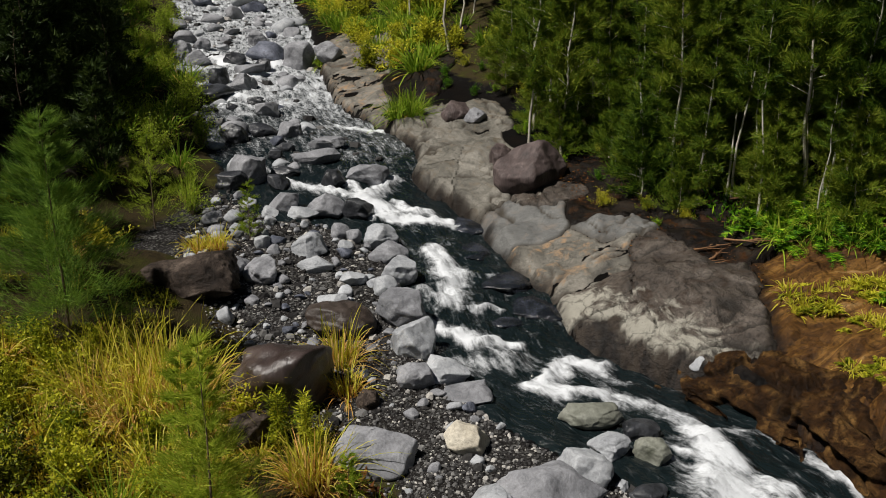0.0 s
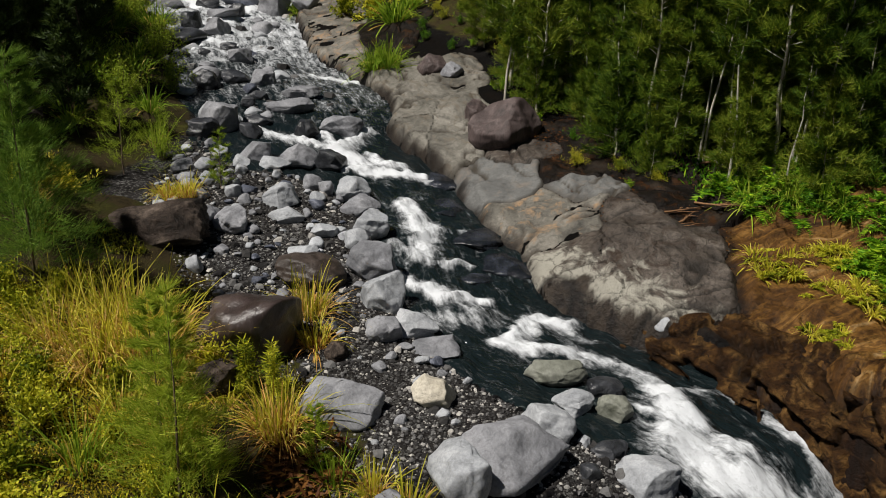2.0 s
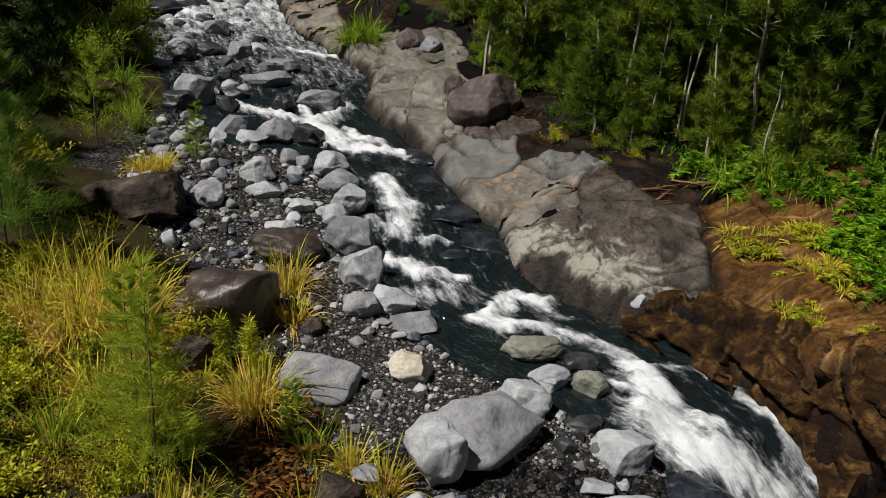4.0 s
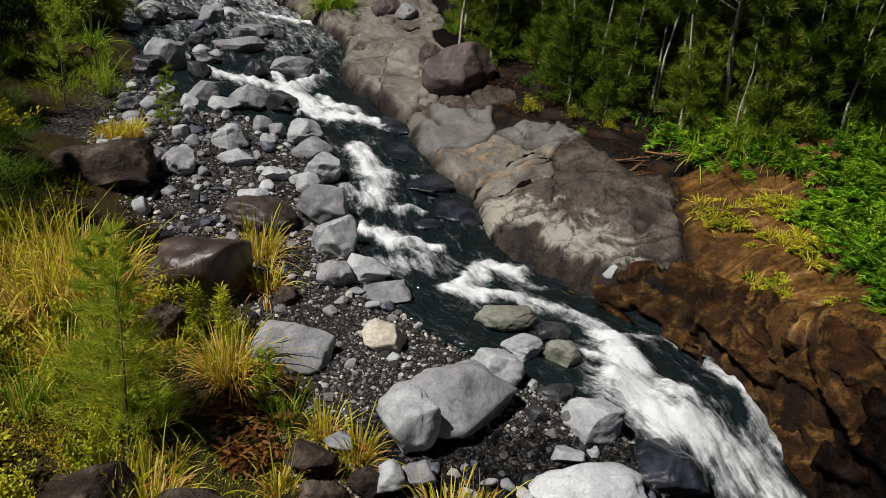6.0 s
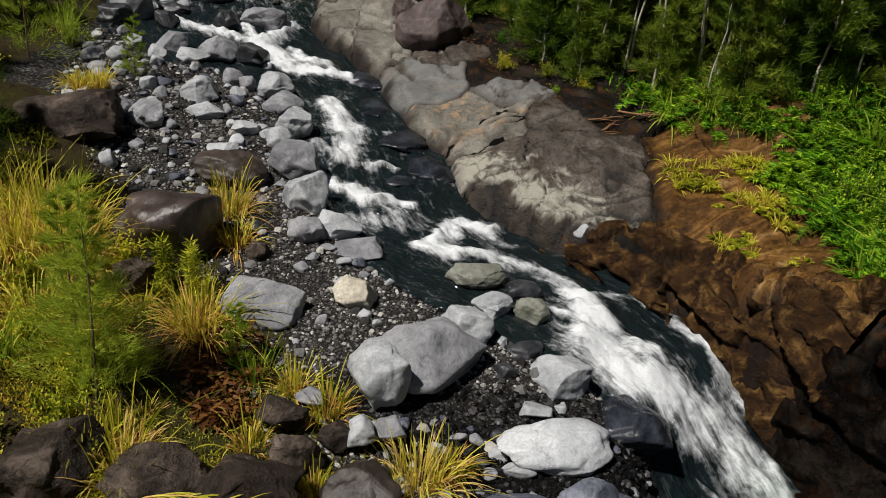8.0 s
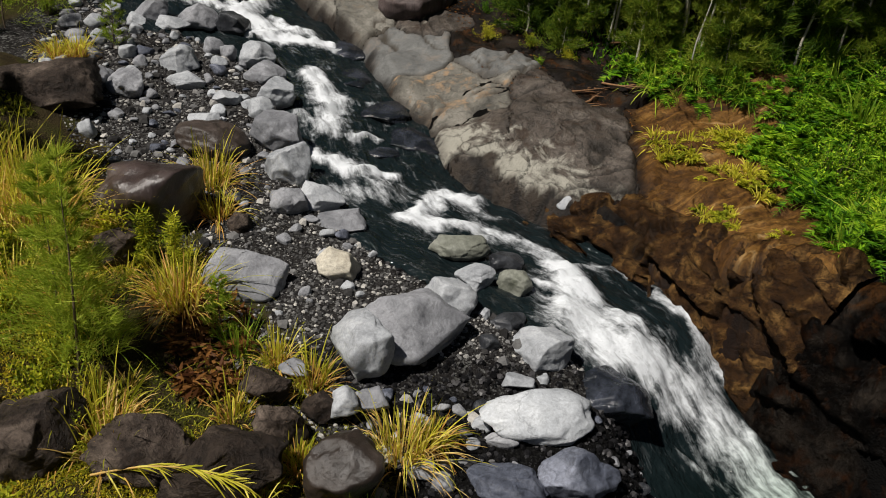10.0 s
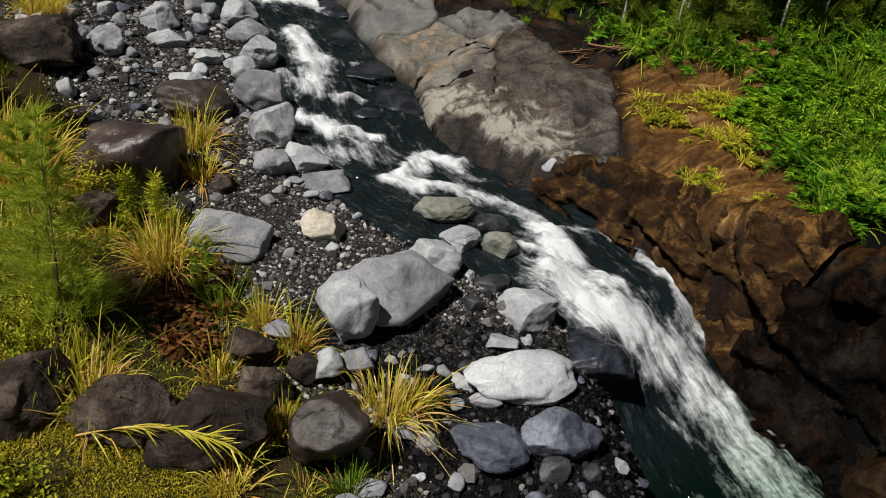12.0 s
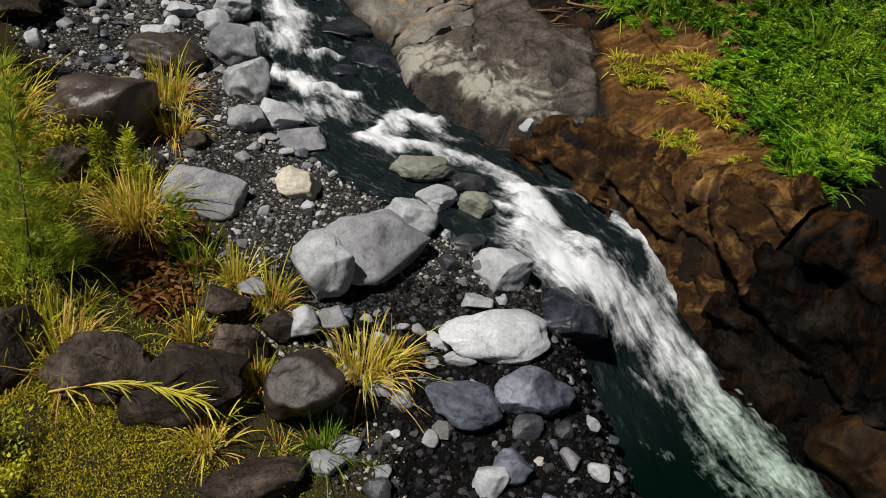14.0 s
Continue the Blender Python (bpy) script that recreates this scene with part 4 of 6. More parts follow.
boulder(-7.65, 29.58, 4.49, 1.10, 0.99, 0.80, "dark")
boulder(-4.11, 30.51, 4.35, 1.01, 0.97, 0.87, "dark")
boulder(-2.87, 31.26, 4.39, 1.68, 1.32, 0.96, "grey")
boulder(-3.92, 27.54, 4.04, 1.34, 1.21, 1.01, "grey")
boulder(-2.95, 27.57, 3.92, 1.19, 1.09, 0.93, "dark")
boulder(-5.41, 27.62, 4.17, 1.07, 1.03, 0.92, "grey")
boulder(-4.70, 27.00, 3.96, 1.15, 0.84, 0.57, "pale")
boulder(-5.78, 26.92, 4.03, 0.71, 0.61, 0.48, "pale")
boulder(-5.65, 26.30, 3.94, 0.47, 0.42, 0.34, "pale")
boulder(-1.99, 25.44, 3.58, 1.18, 1.13, 1.00, "pale")
boulder(-1.69, 24.19, 3.41, 1.29, 1.05, 0.80, "grey")
boulder(-4.03, 24.14, 3.69, 1.12, 1.07, 0.95, "pale")
boulder(-1.24, 22.67, 3.28, 1.05, 1.26, 1.05, "pale")
boulder(-1.57, 21.79, 3.26, 0.74, 0.73, 0.68, "pale")
boulder(-1.08, 20.32, 3.11, 1.36, 1.22, 1.03, "grey")
boulder(-0.73, 18.81, 2.89, 1.13, 1.11, 1.01, "pale")
boulder(-3.25, 25.52, 3.78, 0.64, 0.63, 0.57, "grey")
boulder(-2.81, 25.14, 3.71, 0.55, 0.66, 0.55, "grey")
boulder(-5.54, 24.41, 3.70, 0.52, 0.62, 0.52, "pale")
boulder(-5.09, 23.88, 3.67, 0.45, 0.41, 0.35, "grey")
boulder(-3.72, 23.11, 3.45, 1.10, 0.74, 0.46, "pale")
boulder(-2.53, 22.25, 3.30, 0.81, 0.62, 0.44, "pale")
boulder(-2.58, 19.66, 3.10, 1.81, 1.34, 0.93, "brown")
boulder(0.10, 17.80, 2.56, 1.10, 0.89, 0.68, "pale")
boulder(-0.63, 17.34, 2.63, 0.90, 0.82, 0.70, "grey")
boulder(0.57, 16.99, 2.41, 1.12, 0.77, 0.50, "grey")
boulder(-3.55, 16.56, 2.92, 2.35, 2.0, 1.85, "gloss", 8, "large dark brown boulder with a dull shine")
boulder(-2.04, 17.07, 2.61, 0.47, 0.56, 0.47, "umber")
boulder(-1.31, 14.34, 2.45, 1.65, 1.34, 1.03, "grey")
boulder(0.53, 14.97, 2.38, 1.08, 1.0, 0.90, "cream", 20)
boulder(3.06, 28.79, 5.09, 2.63, 2.48, 2.14, "plum")
boulder(2.23, 31.01, 5.13, 0.98, 1.17, 0.98, "plum")
boulder(0.60, 37.18, 5.91, 1.41, 1.35, 1.20, "plum")
boulder(1.41, 36.55, 5.87, 1.04, 0.96, 0.83, "grey")
boulder(-6.08, 22.32, 3.64, 1.17, 0.98, 0.75, "grey")
boulder(-5.13, 22.13, 3.55, 1.00, 0.96, 0.85, "grey")
boulder(6.08, 18.18, 2.59, 0.52, 0.47, 0.38, "pale")
boulder(-12.49, 26.11, 5.21, 1.74, 1.71, 1.44, "umber")
# boulder shape added for the cut earth bank, its overhang's shade in the dark colour
boulder(-6.68, 21.01, 3.78, 2.51, 1.85, 1.25, "umber")
boulder(-5.29, 22.11, 3.50, 0.62, 0.58, 0.50, "grey")
boulder(-2.97, 20.90, 3.15, 0.83, 0.58, 0.38, "pale")
boulder(-3.23, 20.09, 3.06, 0.65, 0.52, 0.38, "grey")
boulder(-5.50, 28.33, 4.15, 0.58, 0.57, 0.52, "dark")
boulder(3.20, 16.29, 2.23, 1.45, 1.01, 0.66, "olive")
boulder(4.23, 15.89, 2.09, 0.84, 0.68, 0.51, "dark")
boulder(4.27, 15.06, 2.06, 0.81, 0.74, 0.63, "olive")
boulder(3.41, 15.11, 2.12, 0.88, 0.73, 0.57, "pale")
boulder(2.73, 14.11, 2.21, 1.09, 1.09, 1.02, "pale")
boulder(1.97, 12.90, 2.27, 2.04, 1.70, 1.34, "grey")
boulder(0.93, 12.33, 2.29, 1.20, 1.22, 1.16, "pale")
boulder(4.37, 12.86, 1.91, 1.27, 1.06, 0.83, "pale")
boulder(3.40, 13.89, 1.98, 0.29, 0.34, 0.29, "pale")
boulder(3.38, 13.00, 1.94, 0.43, 0.51, 0.43, "dark")
boulder(3.87, 13.71, 1.94, 0.84, 0.58, 0.38, "dark")
boulder(3.96, 11.14, 1.65, 2.11, 1.22, 0.80, "white")
boulder(5.65, 12.19, 1.30, 1.82, 1.24, 0.82, "wet")
boulder(3.80, 12.07, 1.73, 0.63, 0.46, 0.32, "pale")
boulder(4.35, 12.24, 1.60, 0.39, 0.37, 0.33, "pale")
boulder(4.41, 9.93, 1.58, 1.43, 1.22, 0.98, "blue")
boulder(3.17, 9.50, 1.54, 1.35, 0.92, 0.60, "blue")
boulder(0.54, 9.41, 2.08, 1.19, 1.25, 1.19, "brown")
boulder(-0.14, 7.98, 1.63, 1.46, 0.86, 0.55, "umber")
boulder(-2.42, 9.80, 2.20, 1.62, 1.30, 1.05, "umber")
boulder(-4.00, 9.90, 2.30, 1.55, 1.30, 1.10, "umber")
boulder(-1.20, 9.45, 2.10, 1.85, 1.35, 1.15, "umber")
boulder(-0.45, 10.45, 2.0, 0.85, 0.75, 0.8, "umber", 25)
boulder(-0.75, 11.3, 2.1, 0.9, 0.7, 0.6, "umber", -20)
boulder(0.15, 10.95, 2.0, 0.6, 0.5, 0.4, "umber", 10)
boulder(3.40, 8.26, 1.18, 0.59, 0.54, 0.47, "pale")
boulder(4.20, 9.25, 1.35, 0.55, 0.44, 0.34, "dark")
boulder(5.47, 9.54, 1.10, 0.27, 0.33, 0.27, "pale")
boulder(5.25, 8.46, 1.11, 0.37, 0.35, 0.31, "pale")
boulder(0.60, 11.04, 2.07, 0.49, 0.58, 0.49, "pale")
boulder(1.07, 11.14, 2.00, 0.59, 0.49, 0.38, "grey")
boulder(3.27, 10.74, 1.51, 0.69, 0.43, 0.26, "grey")
boulder(2.97, 11.10, 1.56, 0.36, 0.35, 0.32, "pale")
boulder(1.18, 8.71, 1.53, 0.52, 0.40, 0.29, "grey")
boulder(0.91, 8.34, 1.55, 0.59, 0.44, 0.30, "grey")
boulder(1.60, 7.97, 1.43, 0.43, 0.39, 0.33, "dark")
boulder(3.78, 8.48, 1.23, 0.64, 0.58, 0.49, "blue")
boulder(-0.29, 11.84, 2.15, 0.53, 0.40, 0.28, "grey")
boulder(-3.90, 15.03, 2.58, 0.96, 0.97, 0.84, "umber")
boulder(-1.62, 16.33, 2.54, 0.54, 0.64, 0.54, "umber")
for hx, hy, hz, hw, hd, hh in ((0.95, 27.5, 3.36, 1.7, 1.9, 0.5), (0.95, 25.2, 3.14, 1.3, 2.0, 0.5), (1.75, 22.9, 2.92, 1.5, 1.5, 0.45), (2.45, 21.3, 2.72, 1.5, 1.7, 0.5), (1.6, 20.6, 2.62, 1.0, 0.9, 0.3)):
    boulder(hx, hy, hz, hw, hd, hh, "wet", 20, "dark wet bedrock hump washed by the stream")
boulder(11.35, 9.6, 0.2, 1.9, 1.9, 1.9, "ochre", 30, "ochre-brown rounded rock at the gorge's foot")
boulder(2.15, 9.66, 1.56, 0.41, 0.35, 0.28, "grey")
boulder(1.83, 9.97, 1.55, 0.47, 0.41, 0.34, "grey")


# ---- loose stones of the gravel bar and the stream ----
RND2 = random.Random(21)
TAKEN = []
STONE_KINDS = ("grey", "pale", "grey", "pale", "dark", "blue", "white", "olive")
STONES = []
for k in range(24):
    rng = np.random.default_rng(900 + k)
    p, f = BALLS[3]
    p = p * (1 + 0.25 * noise3(p, 0.9, 40 + k, 2))[:, None]
    for _ in range(9):
        n = rng.normal(size=3)
        n /= np.linalg.norm(n)
        p = p - n * np.maximum(p @ n - rng.uniform(0.5, 0.85), 0)[:, None] * 0.95
    p = p * (1 + 0.05 * noise3(p, 0.35, 80 + k, 3))[:, None] * (0.5, 0.5 * rng.uniform(0.65, 0.95), 0.5 * rng.uniform(0.5, 0.8))
    me = bpy.data.meshes.new("stone")
    me.from_pydata(p.tolist(), [], f.tolist())
    me.polygons.foreach_set("use_smooth", np.ones(len(f), bool))
    me.materials.append(ROCK[STONE_KINDS[k % 8]])
    STONES.append(me)
STONE_LABELS = {"grey": "grey rounded river stone", "pale": "pale grey river stone on gravel", "dark": "dark wet river stone",
                "blue": "bluish river stone on gravel", "white": "whitish river stone on gravel", "olive": "olive-grey river stone on gravel"}
BIG = [(o.location.x, o.location.y, max(o.dimensions.x, o.dimensions.y) / 2) for o in scene.objects if o.name.startswith("boulder")]


def stones(n, x0, x1, y0, y1, ok, smin, smax, wet=False, power=2.0, pale=False):
    """Loose stones, each a thing of its own, where ok(left, right, y) holds and no boulder lies."""
    xs = np.array([RND2.uniform(x0, x1) for _ in range(n * 12)])
    ys = np.array([RND2.uniform(y0, y1) for _ in range(n * 12)])
    sd, hf, lv = river_at(xs, ys)
    gz = ground_height(xs, ys)
    made = 0
    for x, y, s, h, z, w in zip(xs, ys, sd, hf, gz, lv):
        if made >= n:
            return
        size = smin + (smax - smin) * RND2.random() ** power
        if not ok(-s - h, s - h, y) or any((x - a) ** 2 + (y - b) ** 2 < (0.8 * r + 0.4 * size) ** 2 for a, b, r in BIG):
            continue
        # on the lower bar dark stones are picked to match its painted shade
        k = RND2.choice((4, 4, 12, 0, 8, 5, 13)) if (wet and not pale) or (y < 12 and -s - h < 2.8) else RND2.choice((0, 1, 2, 3, 5, 6, 8, 9, 10, 11, 13, 16, 17, 18, 19, 21, 20, 16, 18))
        ob = new("stone", STONES[k])
        zz = max(z, w - 0.12) if wet else z
        ob.matrix_world = pose(x, y, zz + 0.12 * size, RND2.uniform(-15, 15), RND2.uniform(-15, 15), RND2.uniform(0, 360)) @ Matrix.Diagonal((size, size, size * RND2.uniform(0.7, 1.1), 1))
        tagged(ob, STONE_LABELS[STONE_KINDS[k % 8]], "stone", "loose river stones")
        BIG.append((x, y, size / 2))
        made += 1


stones(60, -24, -3, 30, 75, lambda lf, rt, y: lf < 0.3 and rt < (-2.6 if y < 44 else -0.4), 0.8, 2.6, True, pale=True)
stones(110, -8, 2, 18.5, 30, lambda lf, rt, y: -0.2 < lf < veg_start(y) + 0.3, 0.22, 0.85)
stones(40, -4, 8, 11, 18.5, lambda lf, rt, y: 0.0 < lf < veg_start(y) + 0.6, 0.16, 0.5)
stones(85, -0.5, 7, 6, 12, lambda lf, rt, y: 0.2 < lf < veg_start(y), 0.2, 0.6)


def pebbles(n, seed, kind, smin, smax, field, ok_at, label, wet=False):
    """Gravel: small rounded stones beyond counting, in one mesh."""
    rng = np.random.default_rng(seed)
    x, y = rng.uniform(field[0], field[1], n * 4), rng.uniform(field[2], field[3], n * 4)
    sd, hf, lv = river_at(x, y)
    ok = ok_at(-sd - hf, sd - hf, y, rng.random(n * 4))
    x, y, lv = x[ok][:n], y[ok][:n], lv[ok][:n]
    z = ground_height(x, y)
    if wet:
        z = np.maximum(z, lv - 0.05)
    m = len(x)
    th = np.arange(5) * 1.2566
    ico = np.concatenate([np.stack([np.cos(th), np.sin(th), 0 * th - 0.1], 1), np.stack([0.62 * np.cos(th + 0.5), 0.62 * np.sin(th + 0.5), 0 * th + 0.8], 1)])
    tri = [(i, (i + 1) % 5, 5 + i) for i in range(5)] + [((i + 1) % 5, 5 + (i + 1) % 5, 5 + i) for i in range(5)] + [(5, 6, 7), (5, 7, 8), (5, 8, 9)]
    tri = np.array(tri)
    size = smin + (smax - smin) * rng.random(m) ** 2.5
    v = ico[None] * (1 + rng.normal(0, 0.12, (m, 10, 1))) * np.stack([rng.uniform(0.8, 1.2, m), rng.uniform(0.6, 1, m), rng.uniform(0.4, 0.75, m)], -1)[:, None] / 2
    a = rng.uniform(0, 6.28, m)
    vx = v[..., 0] * np.cos(a)[:, None] - v[..., 1] * np.sin(a)[:, None]
    vy = v[..., 0] * np.sin(a)[:, None] + v[..., 1] * np.cos(a)[:, None]
    v = np.stack([vx, vy, v[..., 2]], -1) * size[:, None, None]
    v += np.stack([x, y, z + 0.06 * size], -1)[:, None]
    f = (tri[None] + 10 * np.arange(m)[:, None, None]).reshape(-1, 3)
    tagged(new("gravel", mesh_of("gravel", v.reshape(-1, 3), f, kind, False)), label, "gravel", kind="stuff")


pebbles(30000, 3, PEBBLE, 0.025, 0.12, (-8, 7.5, 5.5, 30), lambda lf, rt, y, q: (lf > np.where(y < 10.5, 5.6 - 0.4 * q, np.where(y < 12.5, 4.0 - 0.4 * q, 0.3))) & (lf < veg_start(y) + 0.8) & (q < np.clip(1.6 - y / 22, 0.25, 1)), "mixed grey river gravel on the bar")
pebbles(8500, 6, WET_SHADE_PEBBLE, 0.03, 0.2, (-2, 7.5, 5.5, 26), lambda lf, rt, y, q: (lf > -0.2) & (lf < np.where(y < 10.5, 6.0, np.where(y < 12.5, 4.4, 0.5))), "dark gravel, wet at the water's edge, shade in its colour lower down")
pebbles(1000, 4, PEBBLE, 0.12, 0.40, (-8, 7.5, 5.5, 31), lambda lf, rt, y, q: (lf > -0.1) & (lf < veg_start(y) + 0.5) & (q < np.where(y > 18.5, 1.0, 0.3)) & ~((y < 12.5) & (lf < 2.8)), "coarse grey cobbles among the boulders")
pebbles(260, 5, PEBBLE, 0.3, 0.8, (-26, -1, 29, 85), lambda lf, rt, y, q: (lf < 0.8) & (rt < np.where(y < 44, -1.4, -0.4)), "grey cobbles in the far stream bed", True)


# ---- plants ----
def tube(path, radii, sides=5):
    """A tapered tube along a path: verts and quad faces."""
    path, radii = np.asarray(path, float), np.asarray(radii, float)
    tan = np.gradient(path, axis=0)
    tan /= np.linalg.norm(tan, axis=1, keepdims=True) + 1e-9
    ref = np.where(np.abs(tan[:, 2:3]) > 0.8, [[1.0, 0, 0]], [[0, 0, 1.0]])
    a = np.cross(tan, ref)
    a /= np.linalg.norm(a, axis=1, keepdims=True)
    b = np.cross(tan, a)
    th = np.linspace(0, 2 * np.pi, sides, endpoint=False)
    v = path[:, None] + radii[:, None, None] * (a[:, None] * np.cos(th)[:, None] + b[:, None] * np.sin(th)[:, None])
    i = np.arange(len(path) * sides).reshape(len(path), sides)
    j = np.roll(i, -1, 1)
    f = np.stack([i[:-1], j[:-1], j[1:], i[1:]], -1).reshape(-1, 4)
    return v.reshape(-1, 3), f


def join_arrays(pieces):
    vs, fs, n = [], [], 0
    for v, f in pieces:
        vs.append(v)
        fs.append(f + n)
        n += len(v)
    return np.concatenate(vs), np.concatenate(fs)


def leaves(base, way, length, width, rng, widest=0.45, level=1.5):
    """Diamond-shaped leaves: a quad each."""
    n = len(base)
    way = way / (np.linalg.norm(way, axis=1, keepdims=True) + 1e-9)
    s = np.cross(way, rng.normal(size=(n, 3)) + np.array([0, 0, level]))
    s /= np.linalg.norm(s, axis=1, keepdims=True) + 1e-9
    L, W = np.broadcast_to(length, n)[:, None], np.broadcast_to(width, n)[:, None]
    mid = base + way * L * widest
    v = np.stack([base, mid + s * W / 2, base + way * L, mid - s * W / 2], 1).reshape(-1, 3)
    return v, np.arange(4 * n).reshape(n, 4)


def needles_of(base, way, length, width, rng, level=0.0):
    """Needle sprays: one slim triangle each."""
    n = len(base)
    way = way / (np.linalg.norm(way, axis=1, keepdims=True) + 1e-9)
    s = np.cross(way, rng.normal(size=(n, 3)) + np.array([0, 0, level]))
    s /= np.linalg.norm(s, axis=1, keepdims=True) + 1e-9
    L, W = np.broadcast_to(length, n)[:, None], np.broadcast_to(width, n)[:, None]
    v = np.stack([base + s * W / 2, base - s * W / 2, base + way * L], 1).reshape(-1, 3)
    return v, np.arange(3 * n).reshape(n, 3)


def blades(base, way, length, width, droop, rng, seg=4):
    """Bending grass blades: strips of seg quads."""
    n = len(base)
    way = way / np.linalg.norm(way, axis=1, keepdims=True)
    flat = way.copy()
    flat[:, 2] = 0
    s = np.cross(way, np.array([0, 0, 1.0]) + 0.4 * rng.normal(size=(n, 3)))
    s /= np.linalg.norm(s, axis=1, keepdims=True) + 1e-9
    t = np.linspace(0, 1, seg + 1)
    L, D = np.broadcast_to(length, n)[:, None, None], np.broadcast_to(droop, n)[:, None, None]
    tt = t[None, :, None]
    mid = base[:, None] + way[:, None] * L * tt + np.array([0, 0, -1.0]) * L * D * tt**2.4 + flat[:, None] * L * D * 0.4 * tt**2
    w = (width * np.array([0.8] + [1.0] * (seg - 1) + [0.12]) * (1 - 0.5 * t**2))[None, :, None]
    v = np.stack([mid - s[:, None] * w / 2, mid + s[:, None] * w / 2], 2).reshape(n, -1, 3)
    i = np.arange(seg)
    f = np.stack([2 * i, 2 * i + 1, 2 * i + 3, 2 * i + 2], -1)
    f = f[None] + (np.arange(n) * 2 * (seg + 1))[:, None, None]
    return v.reshape(-1, 3), f.reshape(-1, 4)


def casuarina(height, spread, first, seed, needles, bark, branches=64, tufts=300, size=0.34, fineness=0.026, lean=0.0, loose=0.45, limbs=True):
    """A feathery casuarina: thin tapered trunk, rising limbs, crown of many fine needle sprays."""
    rng = np.random.default_rng(seed)
    t = np.linspace(0, 1, 9)
    wob = np.cumsum(rng.normal(0, 0.012 if limbs else 0.004, (9, 2)), 0) * height
    trunk = np.column_stack([wob[:, 0] + lean * height * t**1.3, wob[:, 1], t * height])
    r0 = 0.0046 * height + 0.012
    wood = [tube(trunk, r0 * (1 - 0.9 * t), 6)]
    bases, ways, lens = [], [], []
    for k in range(branches):
        q = first + (1 - first) * ((k + rng.uniform(0, 1)) / branches)
        az = 2.4 * k + rng.uniform(-0.5, 0.5)
        p0 = np.array([np.interp(q, t, trunk[:, i]) for i in range(3)])
        out = spread * (1.06 - q) ** (0.75 if limbs else 1.0) * rng.uniform(0.65, 1.15) + (0.12 if limbs else 0.06)
        up = rng.uniform(0.35, 0.95)
        d = np.array([math.cos(az), math.sin(az), up])
        st = np.linspace(0, 1, 4)[:, None]
        limb = p0 + d * out * st + np.array([0, 0, -0.30]) * out * st**2 + rng.normal(0, 0.03, (4, 3)) * out * st
        if limbs and k % 2 == 0:
            wood.append(tube(limb, 0.35 * r0 * (1 - q * 0.6) * (1 - 0.85 * st[:, 0]), 3))
        m = max(8, int(tufts * (0.35 + 0.65 * out / spread)))
        knots = rng.uniform(0.15, 1.0, 5 if limbs else 9)
        a = np.clip(knots[rng.integers(0, len(knots), m)] + rng.normal(0, 0.06, m), 0.08, 1.05)
        b = np.stack([np.interp(a, st[:, 0], limb[:, i]) for i in range(3)], 1)
        b += rng.normal(0, 0.07, (m, 3)) * out
        w = d / np.linalg.norm(d) * 0.8 + rng.normal(0, loose, (m, 3)) + np.array([0, 0, 0.10])
        bases.append(b)
        ways.append(w)
        lens.append(size * rng.uniform(0.6, 1.3, m))
    b, w, L = np.concatenate(bases), np.concatenate(ways), np.concatenate(lens)
    root = new("tree")
    part("trunk", mesh_of("trunk", *join_arrays(wood), bark), root)
    part("crown", mesh_of("crown", *needles_of(b, w, L, fineness * rng.uniform(0.7, 1.4, len(b)), rng), needles, False), root)
    return root


def grass_clump(height, n, seed, dry_share=0.35, width=0.022, spread=0.9, green=None):
    """A tuft of long arching blades over a skirt of straw."""
    n, width = int(n * 1.15), width * 1.15
    rng = np.random.default_rng(seed)
    root = new("grass_clump")
    for name, k, mat, hh in (("tuft", int(n * (1 - dry_share)), green or GRASS, 1.0), ("straw", int(n * dry_share), DRY, 0.68)):
        az = rng.uniform(0, 2 * np.pi, k)
        tilt = np.abs(rng.normal(0, 0.75 if mat is DRY else 0.45, k)) * spread
        base = np.column_stack([np.cos(az), np.sin(az), np.zeros(k)]) * (rng.uniform(0, 1, k) ** 0.7 * 0.22 * height)[:, None]
        base[:, 2] -= 0.05
        way = np.column_stack([np.cos(az) * np.sin(tilt), np.sin(az) * np.sin(tilt), np.cos(tilt)])
        v, f = blades(base, way, height * hh * rng.uniform(0.55, 1.15, k), width, rng.uniform(0.15, 0.85, k), rng, 6)
        part(name, mesh_of(name, v, f, mat), root)
    return root


